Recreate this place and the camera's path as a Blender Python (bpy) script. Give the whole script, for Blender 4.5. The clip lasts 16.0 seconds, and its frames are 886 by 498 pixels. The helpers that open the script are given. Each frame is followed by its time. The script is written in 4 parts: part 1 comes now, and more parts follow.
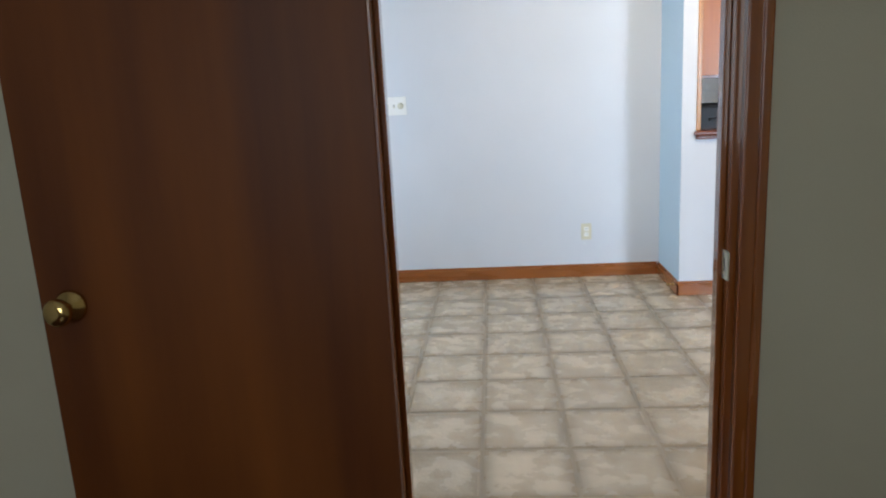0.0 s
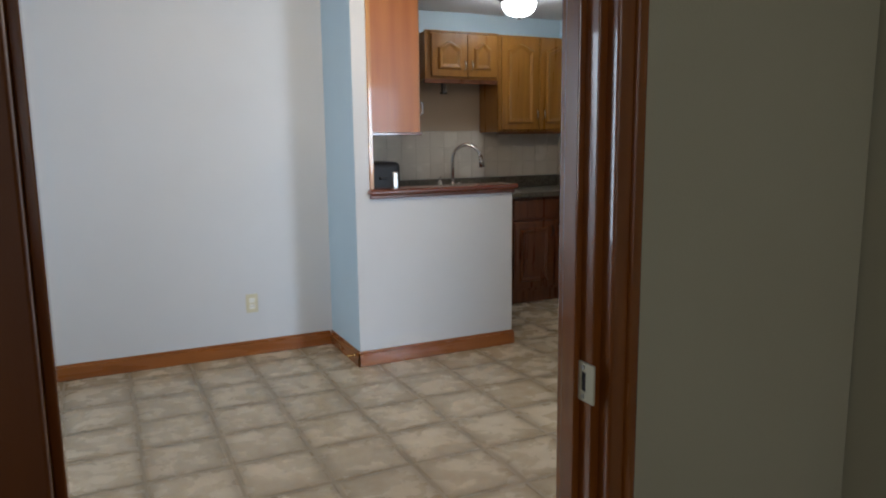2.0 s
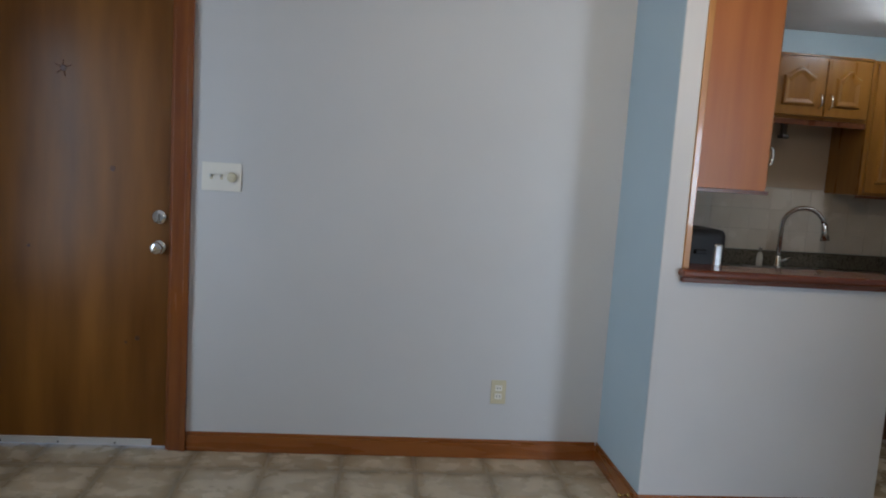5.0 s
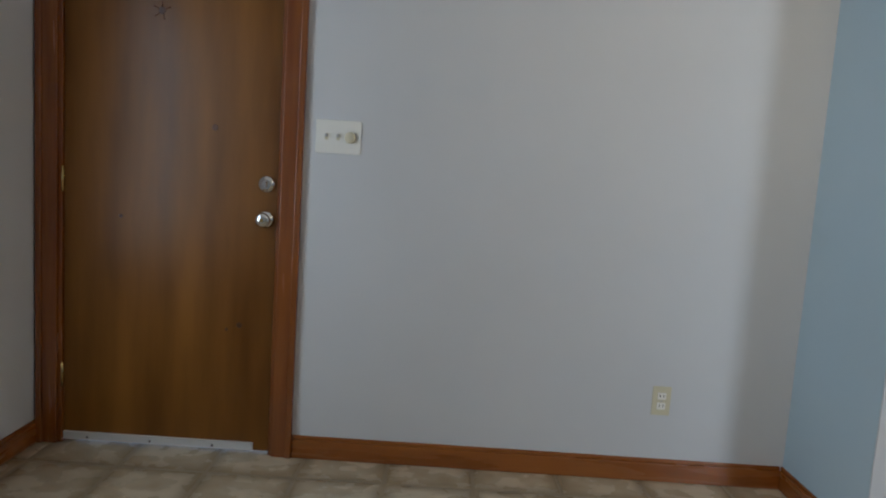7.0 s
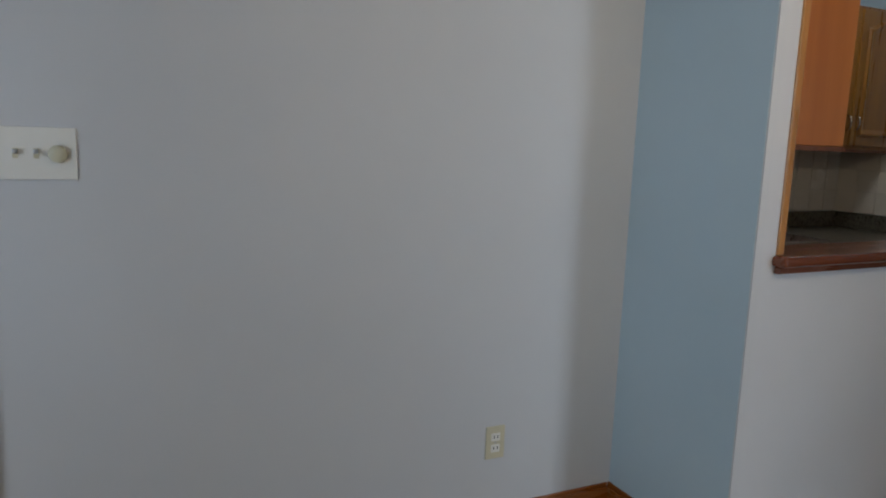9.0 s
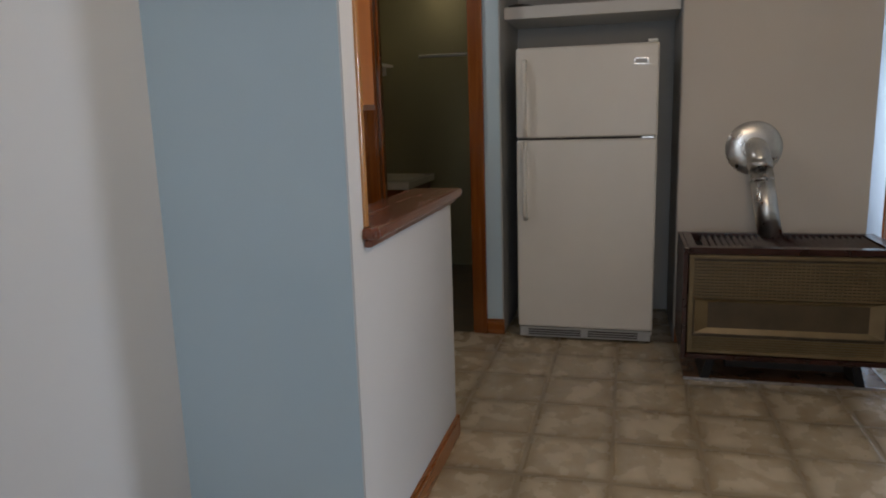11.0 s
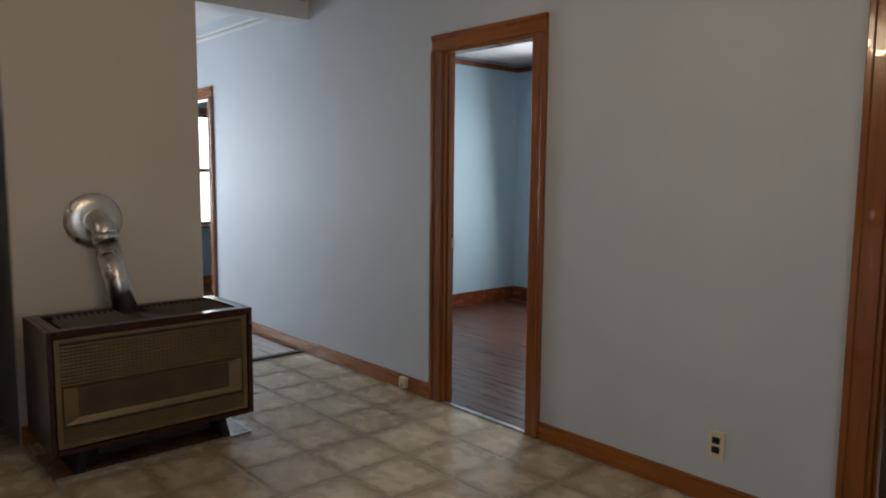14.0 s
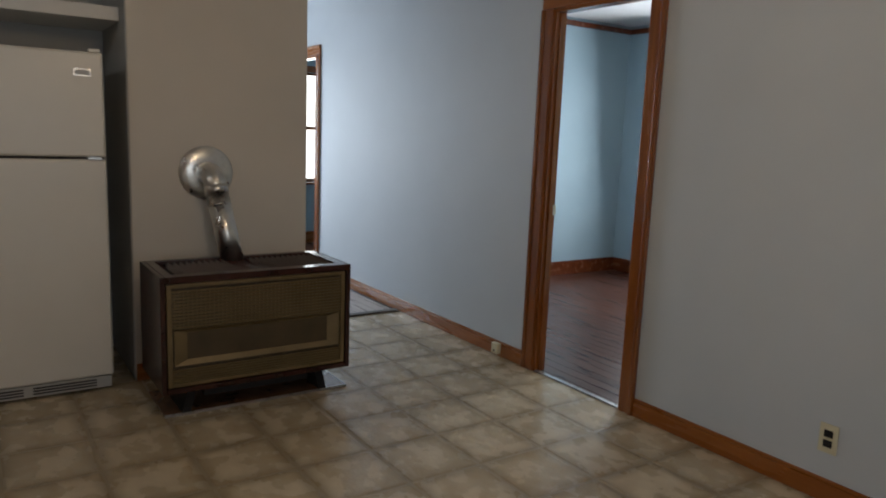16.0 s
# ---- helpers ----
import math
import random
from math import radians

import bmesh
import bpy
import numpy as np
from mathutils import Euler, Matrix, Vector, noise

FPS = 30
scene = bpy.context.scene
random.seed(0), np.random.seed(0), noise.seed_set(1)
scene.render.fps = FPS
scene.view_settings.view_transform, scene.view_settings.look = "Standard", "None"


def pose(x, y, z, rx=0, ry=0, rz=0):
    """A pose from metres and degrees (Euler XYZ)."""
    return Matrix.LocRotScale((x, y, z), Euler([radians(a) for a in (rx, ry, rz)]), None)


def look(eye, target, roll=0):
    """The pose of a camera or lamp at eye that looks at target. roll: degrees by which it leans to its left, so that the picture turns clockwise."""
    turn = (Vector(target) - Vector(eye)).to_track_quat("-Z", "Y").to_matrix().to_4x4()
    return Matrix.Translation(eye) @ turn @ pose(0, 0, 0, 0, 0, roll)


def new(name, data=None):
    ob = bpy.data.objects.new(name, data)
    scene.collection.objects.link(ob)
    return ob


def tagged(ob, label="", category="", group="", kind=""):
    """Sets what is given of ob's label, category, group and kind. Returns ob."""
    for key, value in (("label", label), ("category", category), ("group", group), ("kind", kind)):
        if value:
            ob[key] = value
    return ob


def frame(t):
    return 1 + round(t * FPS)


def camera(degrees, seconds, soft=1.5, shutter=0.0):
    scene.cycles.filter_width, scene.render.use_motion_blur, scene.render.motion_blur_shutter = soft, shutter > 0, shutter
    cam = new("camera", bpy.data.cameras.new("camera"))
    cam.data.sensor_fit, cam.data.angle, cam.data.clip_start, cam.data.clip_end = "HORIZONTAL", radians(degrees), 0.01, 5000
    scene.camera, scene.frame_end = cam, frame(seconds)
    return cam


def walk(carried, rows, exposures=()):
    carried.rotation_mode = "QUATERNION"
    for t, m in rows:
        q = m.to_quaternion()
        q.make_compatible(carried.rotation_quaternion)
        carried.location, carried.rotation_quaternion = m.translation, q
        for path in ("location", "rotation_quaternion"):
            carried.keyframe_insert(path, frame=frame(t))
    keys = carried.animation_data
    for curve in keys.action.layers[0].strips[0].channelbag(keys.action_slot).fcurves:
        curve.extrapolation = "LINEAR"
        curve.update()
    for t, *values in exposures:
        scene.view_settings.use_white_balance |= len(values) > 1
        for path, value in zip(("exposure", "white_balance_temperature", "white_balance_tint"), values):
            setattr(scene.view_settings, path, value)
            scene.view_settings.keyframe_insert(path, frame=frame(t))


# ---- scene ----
cam = camera(64.1, 16.0, soft=2.0)
PATH = [
    (0, (0.658, 0.113, 1.342), (0.507, 2.06, 0.914), -3.1),
    (0.5, (0.588, 0.219, 1.34), (0.758, 2.159, 0.885), -0.2),
    (1, (0.468, 0.376, 1.337), (1.077, 2.24, 0.942), -2.2),
    (1.5, (0.434, 0.511, 1.332), (1.362, 2.237, 0.933), -1.0),
    (2, (0.503, 0.733, 1.328), (1.363, 2.513, 1.019), -0.7),
    (2.5, (0.506, 0.928, 1.302), (1.277, 2.774, 1.133), 2.1),
    (3, (0.468, 1.098, 1.193), (1.403, 2.878, 1.12), -0.1),
    (3.5, (0.527, 1.284, 1.245), (1.336, 3.1, 1.021), -1.1),
    (4, (0.644, 1.537, 1.26), (1.271, 3.428, 1.091), 0.2),
    (4.5, (0.683, 1.652, 1.278), (1.097, 3.589, 1.0), 1.3),
    (5, (0.677, 1.879, 1.379), (0.868, 3.857, 1.15), 3.7),
    (7.3, (0.353, 2.488, 1.164), (0.351, 4.475, 0.935), 3.7),
    (7.5, (0.319, 2.552, 1.158), (0.405, 4.537, 0.929), 3.8),
    (8, (0.248, 2.821, 1.239), (0.521, 4.793, 1.047), 1.4),
    (8.5, (0.285, 3.012, 1.324), (0.806, 4.917, 1.009), 3.5),
    (9, (0.121, 3.152, 1.341), (0.983, 4.931, 1.037), 2.1),
    (9.5, (0.036, 3.293, 1.345), (1.292, 4.819, 1.037), 3.1),
    (10, (0.096, 3.525, 1.327), (1.646, 4.749, 1.01), 1.2),
    (12.3, (0.241, 4.154, 1.353), (2.193, 3.788, 1.116), -1.4),
    (12.5, (0.285, 4.177, 1.34), (2.222, 3.713, 1.156), -1.4),
    (13, (0.352, 4.234, 1.355), (2.19, 3.489, 1.098), -0.5),
    (13.5, (0.333, 4.31, 1.361), (1.992, 3.222, 1.113), -0.5),
    (14, (0.337, 4.328, 1.36), (1.821, 3.005, 1.146), 0.5),
    (14.5, (0.37, 4.358, 1.36), (1.833, 3.015, 1.127), 0.6),
    (15, (0.379, 4.363, 1.349), (1.946, 3.143, 1.114), 2.4),
    (15.5, (0.373, 4.349, 1.343), (1.978, 3.197, 1.037), 2.7),
    (16, (0.386, 4.307, 1.351), (2.024, 3.204, 1.032), 2.3),
]
walk(cam, [(t, look(eye, target, roll)) for t, eye, target, roll in PATH],
     exposures=[(0.0, 1.35, 5850, 10), (0.5, 1.15, 6000, 10), (1.5, 0.8, 6250, 11), (2.0, 0.7, 6250, 11), (3.0, 0.32, 6300, 12), (5.0, 0.18, 6150, 11),
                (7.5, 0.1, 6350, 9), (9.0, -0.07, 6350, 11), (9.5, -0.08, 6550, 15), (10.0, -0.02, 6650, 15), (12.5, 0.15, 7500, 17), (13.0, -0.02, 7800, 19), (14.0, -0.25, 7500, 16), (16.0, -0.25, 7300, 14)])

# ---- world and lights ----
world = bpy.data.worlds.new("sky")
scene.world = world
world.use_nodes = True
wn = world.node_tree
sky = wn.nodes.new("ShaderNodeTexSky")
sky.sky_type, sky.sun_disc = "NISHITA", False
sky.sun_elevation, sky.sun_rotation = radians(50), radians(8)
wn.links.new(sky.outputs[0], wn.nodes["Background"].inputs[0])
wn.nodes["Background"].inputs[1].default_value = 0.12

sun = new("sun", bpy.data.lights.new("sun", "SUN"))
sun.data.energy, sun.data.angle, sun.data.color = 0.8, radians(12), (1, 0.95, 0.88)
sun.matrix_basis = look((0.7, 5.0, 6.0), (0, 0, 0))


def area(name, eye, target, w, h, watts, colour):
    ob = new(name, bpy.data.lights.new(name, "AREA"))
    ob.data.shape, ob.data.size, ob.data.size_y = "RECTANGLE", w, h
    ob.data.energy, ob.data.color = watts, colour
    ob.matrix_basis = look(eye, target)
    return ob


def bulb(name, place, watts, colour, radius):
    ob = new(name, bpy.data.lights.new(name, "POINT"))
    ob.data.energy, ob.data.color, ob.data.shadow_soft_size = watts, colour, radius
    ob.matrix_basis = pose(*place)
    return ob


DAY = (0.74, 0.87, 1.0)
area("daylight_bedroom", (4.3, -1.33, 1.45), (3.9, 0.5, 1.2), 0.9, 1.2, 80, DAY)
area("daylight_living", (7.97, 3.0, 1.4), (6.0, 2.4, 1.1), 1.2, 1.3, 66, (0.66, 0.83, 1.0))
area("daylight_side_room", (8.285, 0.63, 1.365), (6.5, 0.63, 1.365), 0.78, 1.24, 18, DAY)
# Fill light from an assumed window behind the start, never in view.
area("start_room_fill", (0.2, -1.77, 1.5), (0.4, 0.0, 1.2), 1.0, 1.2, 7, (0.95, 0.97, 0.92))
area("daylight_west", (-1.155, 3.90, 1.31), (1.0, 3.80, 1.2), 1.04, 1.30, 14, DAY)
bulb("kitchen_bulb", (3.36, 5.32, 2.245), 1.8, (0.92, 0.96, 1.0), 0.06)
FAN = (1.70, 3.40)
for k in range(3):
    a = radians(60 + 120 * k)
    bulb("fan_bulb", (FAN[0] + 0.16 * math.cos(a), FAN[1] + 0.16 * math.sin(a), 2.09), 4.3, (1.0, 0.77, 0.52), 0.04)
bulb("bath_bulb", (5.6, 5.44, 2.25), 0.16, (1.0, 0.86, 0.6), 0.08)


# ---- materials ----
def material(name, a, b, scale=6.0, rough=0.5, bump=0.0, bscale=60.0, metal=0.0, stretch=(1, 1, 1), detail=4.0,
             contrast=(0.35, 0.65), rvar=0.1, coat=0.0, random_tone=0.0, spec=0.5):
    m = bpy.data.materials.new(name)
    m.use_nodes = True
    nt = m.node_tree
    p = nt.nodes["Principled BSDF"]
    co = nt.nodes.new("ShaderNodeTexCoord")
    mp = nt.nodes.new("ShaderNodeMapping")
    mp.inputs["Scale"].default_value = stretch
    nt.links.new(co.outputs["Object"], mp.inputs[0])
    vec = mp.outputs[0]
    if random_tone:
        info = nt.nodes.new("ShaderNodeObjectInfo")
        add = nt.nodes.new("ShaderNodeVectorMath")
        add.operation = "ADD"
        mul = nt.nodes.new("ShaderNodeMath")
        mul.operation = "MULTIPLY"
        mul.inputs[1].default_value = 37.0
        nt.links.new(info.outputs["Random"], mul.inputs[0])
        nt.links.new(vec, add.inputs[0])
        nt.links.new(mul.outputs[0], add.inputs[1])
        vec = add.outputs[0]
    n1 = nt.nodes.new("ShaderNodeTexNoise")
    n1.inputs["Scale"].default_value, n1.inputs["Detail"].default_value = scale, detail
    nt.links.new(vec, n1.inputs["Vector"])
    ramp = nt.nodes.new("ShaderNodeValToRGB")
    ramp.color_ramp.elements[0].position, ramp.color_ramp.elements[1].position = contrast
    ramp.color_ramp.elements[0].color, ramp.color_ramp.elements[1].color = (*a, 1), (*b, 1)
    nt.links.new(n1.outputs["Fac"], ramp.inputs[0])
    out = ramp.outputs[0]
    if random_tone:
        hsv = nt.nodes.new("ShaderNodeHueSaturation")
        mr = nt.nodes.new("ShaderNodeMapRange")
        mr.inputs["To Min"].default_value, mr.inputs["To Max"].default_value = 1 - random_tone, 1 + random_tone
        nt.links.new(info.outputs["Random"], mr.inputs["Value"])
        nt.links.new(mr.outputs[0], hsv.inputs["Value"])
        nt.links.new(out, hsv.inputs["Color"])
        out = hsv.outputs[0]
    nt.links.new(out, p.inputs["Base Color"])
    n2 = nt.nodes.new("ShaderNodeTexNoise")
    n2.inputs["Scale"].default_value, n2.inputs["Detail"].default_value = bscale, 3.0
    nt.links.new(vec, n2.inputs["Vector"])
    mr = nt.nodes.new("ShaderNodeMapRange")
    mr.inputs["To Min"].default_value, mr.inputs["To Max"].default_value = max(rough - rvar, 0.02), min(rough + rvar, 1)
    nt.links.new(n1.outputs["Fac"], mr.inputs["Value"])
    nt.links.new(mr.outputs[0], p.inputs["Roughness"])
    p.inputs["Metallic"].default_value = metal
    p.inputs["Coat Weight"].default_value = coat
    p.inputs["Specular IOR Level"].default_value = spec
    if bump:
        bm_ = nt.nodes.new("ShaderNodeBump")
        bm_.inputs["Strength"].default_value, bm_.inputs["Distance"].default_value = bump, 0.004
        nt.links.new(n2.outputs["Fac"], bm_.inputs["Height"])
        nt.links.new(bm_.outputs[0], p.inputs["Normal"])
    return m


def glow(name, colour, strength):
    m = bpy.data.materials.new(name)
    m.use_nodes = True
    p = m.node_tree.nodes["Principled BSDF"]
    p.inputs["Base Color"].default_value = (0.9, 0.9, 0.88, 1)
    p.inputs["Emission Color"].default_value = (*colour, 1)
    p.inputs["Emission Strength"].default_value = strength
    return m


def clear_glass(name):
    m = bpy.data.materials.new(name)
    m.use_nodes = True
    p = m.node_tree.nodes["Principled BSDF"]
    p.inputs["Transmission Weight"].default_value, p.inputs["Roughness"].default_value = 1, 0.02
    return m


WHITE = material("wall_paint_white", (0.61, 0.627, 0.652), (0.65, 0.667, 0.692), 1.2, 0.6, 0.12, 220)
BLUE = material("wall_paint_blue", (0.475, 0.61, 0.69), (0.515, 0.65, 0.73), 1.2, 0.6, 0.12, 220)
PALE = material("wall_paint_pale_blue", (0.49, 0.54, 0.59), (0.53, 0.58, 0.63), 1.2, 0.6, 0.12, 220)
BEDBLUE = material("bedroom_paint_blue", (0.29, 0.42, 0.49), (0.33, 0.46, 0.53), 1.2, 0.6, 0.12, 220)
WARM = material("wall_paint_warm_white", (0.61, 0.565, 0.51), (0.65, 0.605, 0.55), 1.2, 0.6, 0.12, 220)
GREY = material("niche_paint_grey", (0.42, 0.43, 0.43), (0.46, 0.47, 0.47), 2, 0.6, 0.12, 220)
BEIGE = material("wall_paint_beige", (0.47, 0.43, 0.31), (0.51, 0.47, 0.345), 1.5, 0.65, 0.12, 220)
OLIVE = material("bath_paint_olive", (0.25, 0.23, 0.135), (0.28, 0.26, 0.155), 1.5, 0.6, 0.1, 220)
CEIL = material("ceiling_white", (0.70, 0.70, 0.70), (0.76, 0.76, 0.76), 3, 0.8, 0.5, 120)
TRIM = material("stained_trim", (0.15, 0.034, 0.004), (0.29, 0.088, 0.013), 5, 0.24, 0.08, 40, stretch=(6, 6, 0.4), coat=0.9, contrast=(0.2, 0.8))
TRIMH = material("stained_trim_level", (0.21, 0.055, 0.008), (0.34, 0.115, 0.021), 5, 0.28, 0.08, 40, stretch=(0.35, 0.35, 4), coat=0.3, contrast=(0.2, 0.8))
SILL = material("dark_sill_wood", (0.11, 0.024, 0.008), (0.17, 0.042, 0.013), 6, 0.25, 0.05, 40, stretch=(0.4, 4, 4), coat=0.4)
DOORRED = material("red_brown_door", (0.058, 0.011, 0.0008), (0.19, 0.054, 0.004), 2.0, 0.5, 0.06, 60, stretch=(3.0, 3.0, 0.28), coat=0.0, contrast=(0.22, 0.72), detail=7, spec=0.3)
DOORBROWN = material("brown_door_veneer", (0.090, 0.029, 0.004), (0.29, 0.120, 0.021), 2.2, 0.34, 0.06, 60, stretch=(3.0, 3.0, 0.4), coat=0.0, contrast=(0.2, 0.8), detail=7, spec=0.3)
KNOT = material("wood_knot", (0.05, 0.018, 0.008), (0.10, 0.035, 0.012), 30, 0.4)
OAK = material("oak_cabinet", (0.19, 0.074, 0.008), (0.31, 0.135, 0.020), 5, 0.3, 0.08, 50, stretch=(4, 4, 0.4), coat=0.2, contrast=(0.2, 0.8))
PANEL = material("orange_cabinet_panel", (0.35, 0.105, 0.016), (0.44, 0.15, 0.028), 3, 0.38, 0.04, 50, stretch=(4, 4, 0.3), coat=0.05)
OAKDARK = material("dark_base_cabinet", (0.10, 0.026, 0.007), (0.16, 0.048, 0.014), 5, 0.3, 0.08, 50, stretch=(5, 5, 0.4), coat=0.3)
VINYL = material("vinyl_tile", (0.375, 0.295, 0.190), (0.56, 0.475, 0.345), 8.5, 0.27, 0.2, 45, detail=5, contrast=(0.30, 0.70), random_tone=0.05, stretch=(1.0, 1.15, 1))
GROUT = material("vinyl_joint", (0.250, 0.195, 0.122), (0.29, 0.23, 0.147), 15, 0.45)
HONEY = material("honey_oak_lining", (0.36, 0.15, 0.030), (0.48, 0.22, 0.055), 5, 0.3, 0.06, 50, stretch=(5, 5, 0.35), coat=0.3)
BATHFLOOR = material("dark_bath_vinyl", (0.06, 0.045, 0.028), (0.12, 0.09, 0.055), 8, 0.4, 0.1, 60)
# The pad metal's brown includes the floor's reflection, put into the colour.
PADBROWN = material("brown_pad_reflection", (0.13, 0.065, 0.035), (0.20, 0.11, 0.065), 9, 0.22, 0.05, 90, coat=0.3)
SLOTBROWN = material("dark_slot_enamel", (0.028, 0.016, 0.008), (0.045, 0.026, 0.012), 12, 0.4)
SANDWALL = material("sand_wall_paint", (0.47, 0.385, 0.29), (0.51, 0.42, 0.32), 1.5, 0.6, 0.1, 220)


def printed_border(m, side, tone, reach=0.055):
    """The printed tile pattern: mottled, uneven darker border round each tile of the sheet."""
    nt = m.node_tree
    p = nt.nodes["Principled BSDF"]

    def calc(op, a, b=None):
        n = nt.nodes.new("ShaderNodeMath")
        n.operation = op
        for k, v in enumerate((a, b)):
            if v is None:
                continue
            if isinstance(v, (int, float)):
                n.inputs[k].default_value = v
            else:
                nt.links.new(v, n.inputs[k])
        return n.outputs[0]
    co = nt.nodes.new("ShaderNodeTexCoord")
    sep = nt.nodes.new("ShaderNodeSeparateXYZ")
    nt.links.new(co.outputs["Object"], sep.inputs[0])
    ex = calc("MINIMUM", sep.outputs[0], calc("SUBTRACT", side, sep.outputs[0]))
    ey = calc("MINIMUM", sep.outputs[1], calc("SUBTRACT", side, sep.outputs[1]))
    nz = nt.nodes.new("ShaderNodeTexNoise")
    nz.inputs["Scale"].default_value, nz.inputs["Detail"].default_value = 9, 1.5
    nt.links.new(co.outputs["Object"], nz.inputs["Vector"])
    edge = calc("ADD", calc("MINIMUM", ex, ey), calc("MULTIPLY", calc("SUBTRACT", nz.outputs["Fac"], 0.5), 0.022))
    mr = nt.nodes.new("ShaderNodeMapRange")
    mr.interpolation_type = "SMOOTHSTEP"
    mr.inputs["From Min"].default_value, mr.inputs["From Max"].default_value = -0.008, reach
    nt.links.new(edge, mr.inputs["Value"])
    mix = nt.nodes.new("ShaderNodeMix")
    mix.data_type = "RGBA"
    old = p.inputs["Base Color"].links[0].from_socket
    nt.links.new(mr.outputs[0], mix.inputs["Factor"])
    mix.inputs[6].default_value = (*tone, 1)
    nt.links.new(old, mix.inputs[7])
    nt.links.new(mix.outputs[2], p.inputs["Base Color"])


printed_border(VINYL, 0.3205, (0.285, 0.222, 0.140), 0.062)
PLANK = material("dark_floor_board", (0.055, 0.018, 0.011), (0.10, 0.038, 0.022), 4, 0.3, 0.08, 60, stretch=(0.5, 6, 1), random_tone=0.12)
# Board tone is raised to carry the window's reflection on the floor.
PLANKSHEEN = material("pale_sheen_floor_board", (0.36, 0.32, 0.30), (0.48, 0.44, 0.42), 4, 0.3, 0.08, 60, stretch=(0.5, 6, 1), random_tone=0.08)
PLANKSEAM = material("floor_seam", (0.03, 0.012, 0.008), (0.04, 0.016, 0.01), 10, 0.5)
ENAMEL = material("white_enamel", (0.73, 0.705, 0.65), (0.76, 0.735, 0.68), 3, 0.28, 0.12, 400, rvar=0.012)
PLASTIC = material("white_plastic", (0.82, 0.81, 0.76), (0.85, 0.84, 0.79), 8, 0.35)
IVORY = material("ivory_plastic", (0.62, 0.58, 0.42), (0.65, 0.61, 0.45), 8, 0.35)
BLACK = material("black_plastic_leg_shade", (0.012, 0.012, 0.013), (0.018, 0.018, 0.02), 20, 0.42, spec=0.2)
DARK = material("dark_gap", (0.015, 0.013, 0.012), (0.025, 0.02, 0.018), 20, 0.7)
CHROME = material("chrome", (0.75, 0.75, 0.75), (0.8, 0.8, 0.8), 8, 0.12, metal=1, rvar=0.05)
BRASS = material("brass", (0.60, 0.42, 0.15), (0.70, 0.50, 0.20), 12, 0.2, metal=1)
GALV = material("galvanised_steel", (0.60, 0.60, 0.59), (0.78, 0.78, 0.76), 14, 0.3, 0.05, 60, metal=1)
ENAMELBROWN = material("brown_heater_enamel", (0.026, 0.007, 0.005), (0.042, 0.012, 0.008), 10, 0.22, 0.05, 200)
TAN = material("tan_heater_metal", (0.15, 0.108, 0.05), (0.19, 0.138, 0.068), 8, 0.35, 0.05, 200, metal=0.2)
GRILLE = material("dark_tan_grille", (0.055, 0.038, 0.018), (0.08, 0.055, 0.027), 8, 0.4)
COUNTER = material("laminate_counter", (0.07, 0.065, 0.05), (0.13, 0.118, 0.092), 90, 0.3, 0.02, 200, contrast=(0.4, 0.6))
SPLASH = material("backsplash_tile", (0.60, 0.56, 0.49), (0.65, 0.61, 0.54), 5, 0.25, random_tone=0.02)
SPLASHJOINT = material("backsplash_joint", (0.55, 0.515, 0.45), (0.59, 0.555, 0.49), 20, 0.7)
CERAMIC = material("ceramic_white", (0.66, 0.64, 0.58), (0.70, 0.68, 0.62), 4, 0.12)
STEEL = material("brushed_steel", (0.5, 0.5, 0.5), (0.6, 0.6, 0.6), 30, 0.3, metal=1)
BRONZE = material("dark_bronze", (0.03, 0.022, 0.018), (0.05, 0.038, 0.03), 12, 0.35, metal=0.6)
CLOTH = material("dark_cloth", (0.02, 0.02, 0.016), (0.05, 0.045, 0.035), 25, 0.9, 0.4, 150)
GRASS = material("lawn", (0.05, 0.09, 0.03), (0.09, 0.13, 0.05), 3, 0.9, 0.5, 30)
WHITEPAINT = material("white_trim_paint", (0.66, 0.66, 0.65), (0.70, 0.70, 0.69), 5, 0.4)
LAMPGLASS = glow("lit_frosted_glass", (0.92, 0.98, 1.0), 9.0)
FANGLASS = glow("lit_warm_glass", (1.0, 0.88, 0.68), 6.0)
DAYGLOW = glow("bright_daylight", (0.93, 0.97, 1.0), 2.5)
BATHGLOW = glow("lit_bath_tube", (1.0, 0.88, 0.62), 2.8)
GLASS = clear_glass("window_glass")


# ---- building helpers ----
def box(bm, x0, x1, y0, y1, z0, z1, bevel=0.0, seg=2):
    v = [bm.verts.new((x, y, z)) for x in (x0, x1) for y in (y0, y1) for z in (z0, z1)]
    fs = [bm.faces.new([v[i] for i in f]) for f in ((0, 1, 3, 2), (4, 6, 7, 5), (0, 4, 5, 1), (2, 3, 7, 6), (0, 2, 6, 4), (1, 5, 7, 3))]
    if bevel:
        es = {e for f in fs for e in f.edges}
        bmesh.ops.bevel(bm, geom=list(es), offset=bevel, segments=seg, affect="EDGES", profile=0.5)
    return bm


def boxes(*specs, bevel=0.0):
    bm = bmesh.new()
    for s in specs:
        box(bm, *s, bevel=bevel)
    return bm


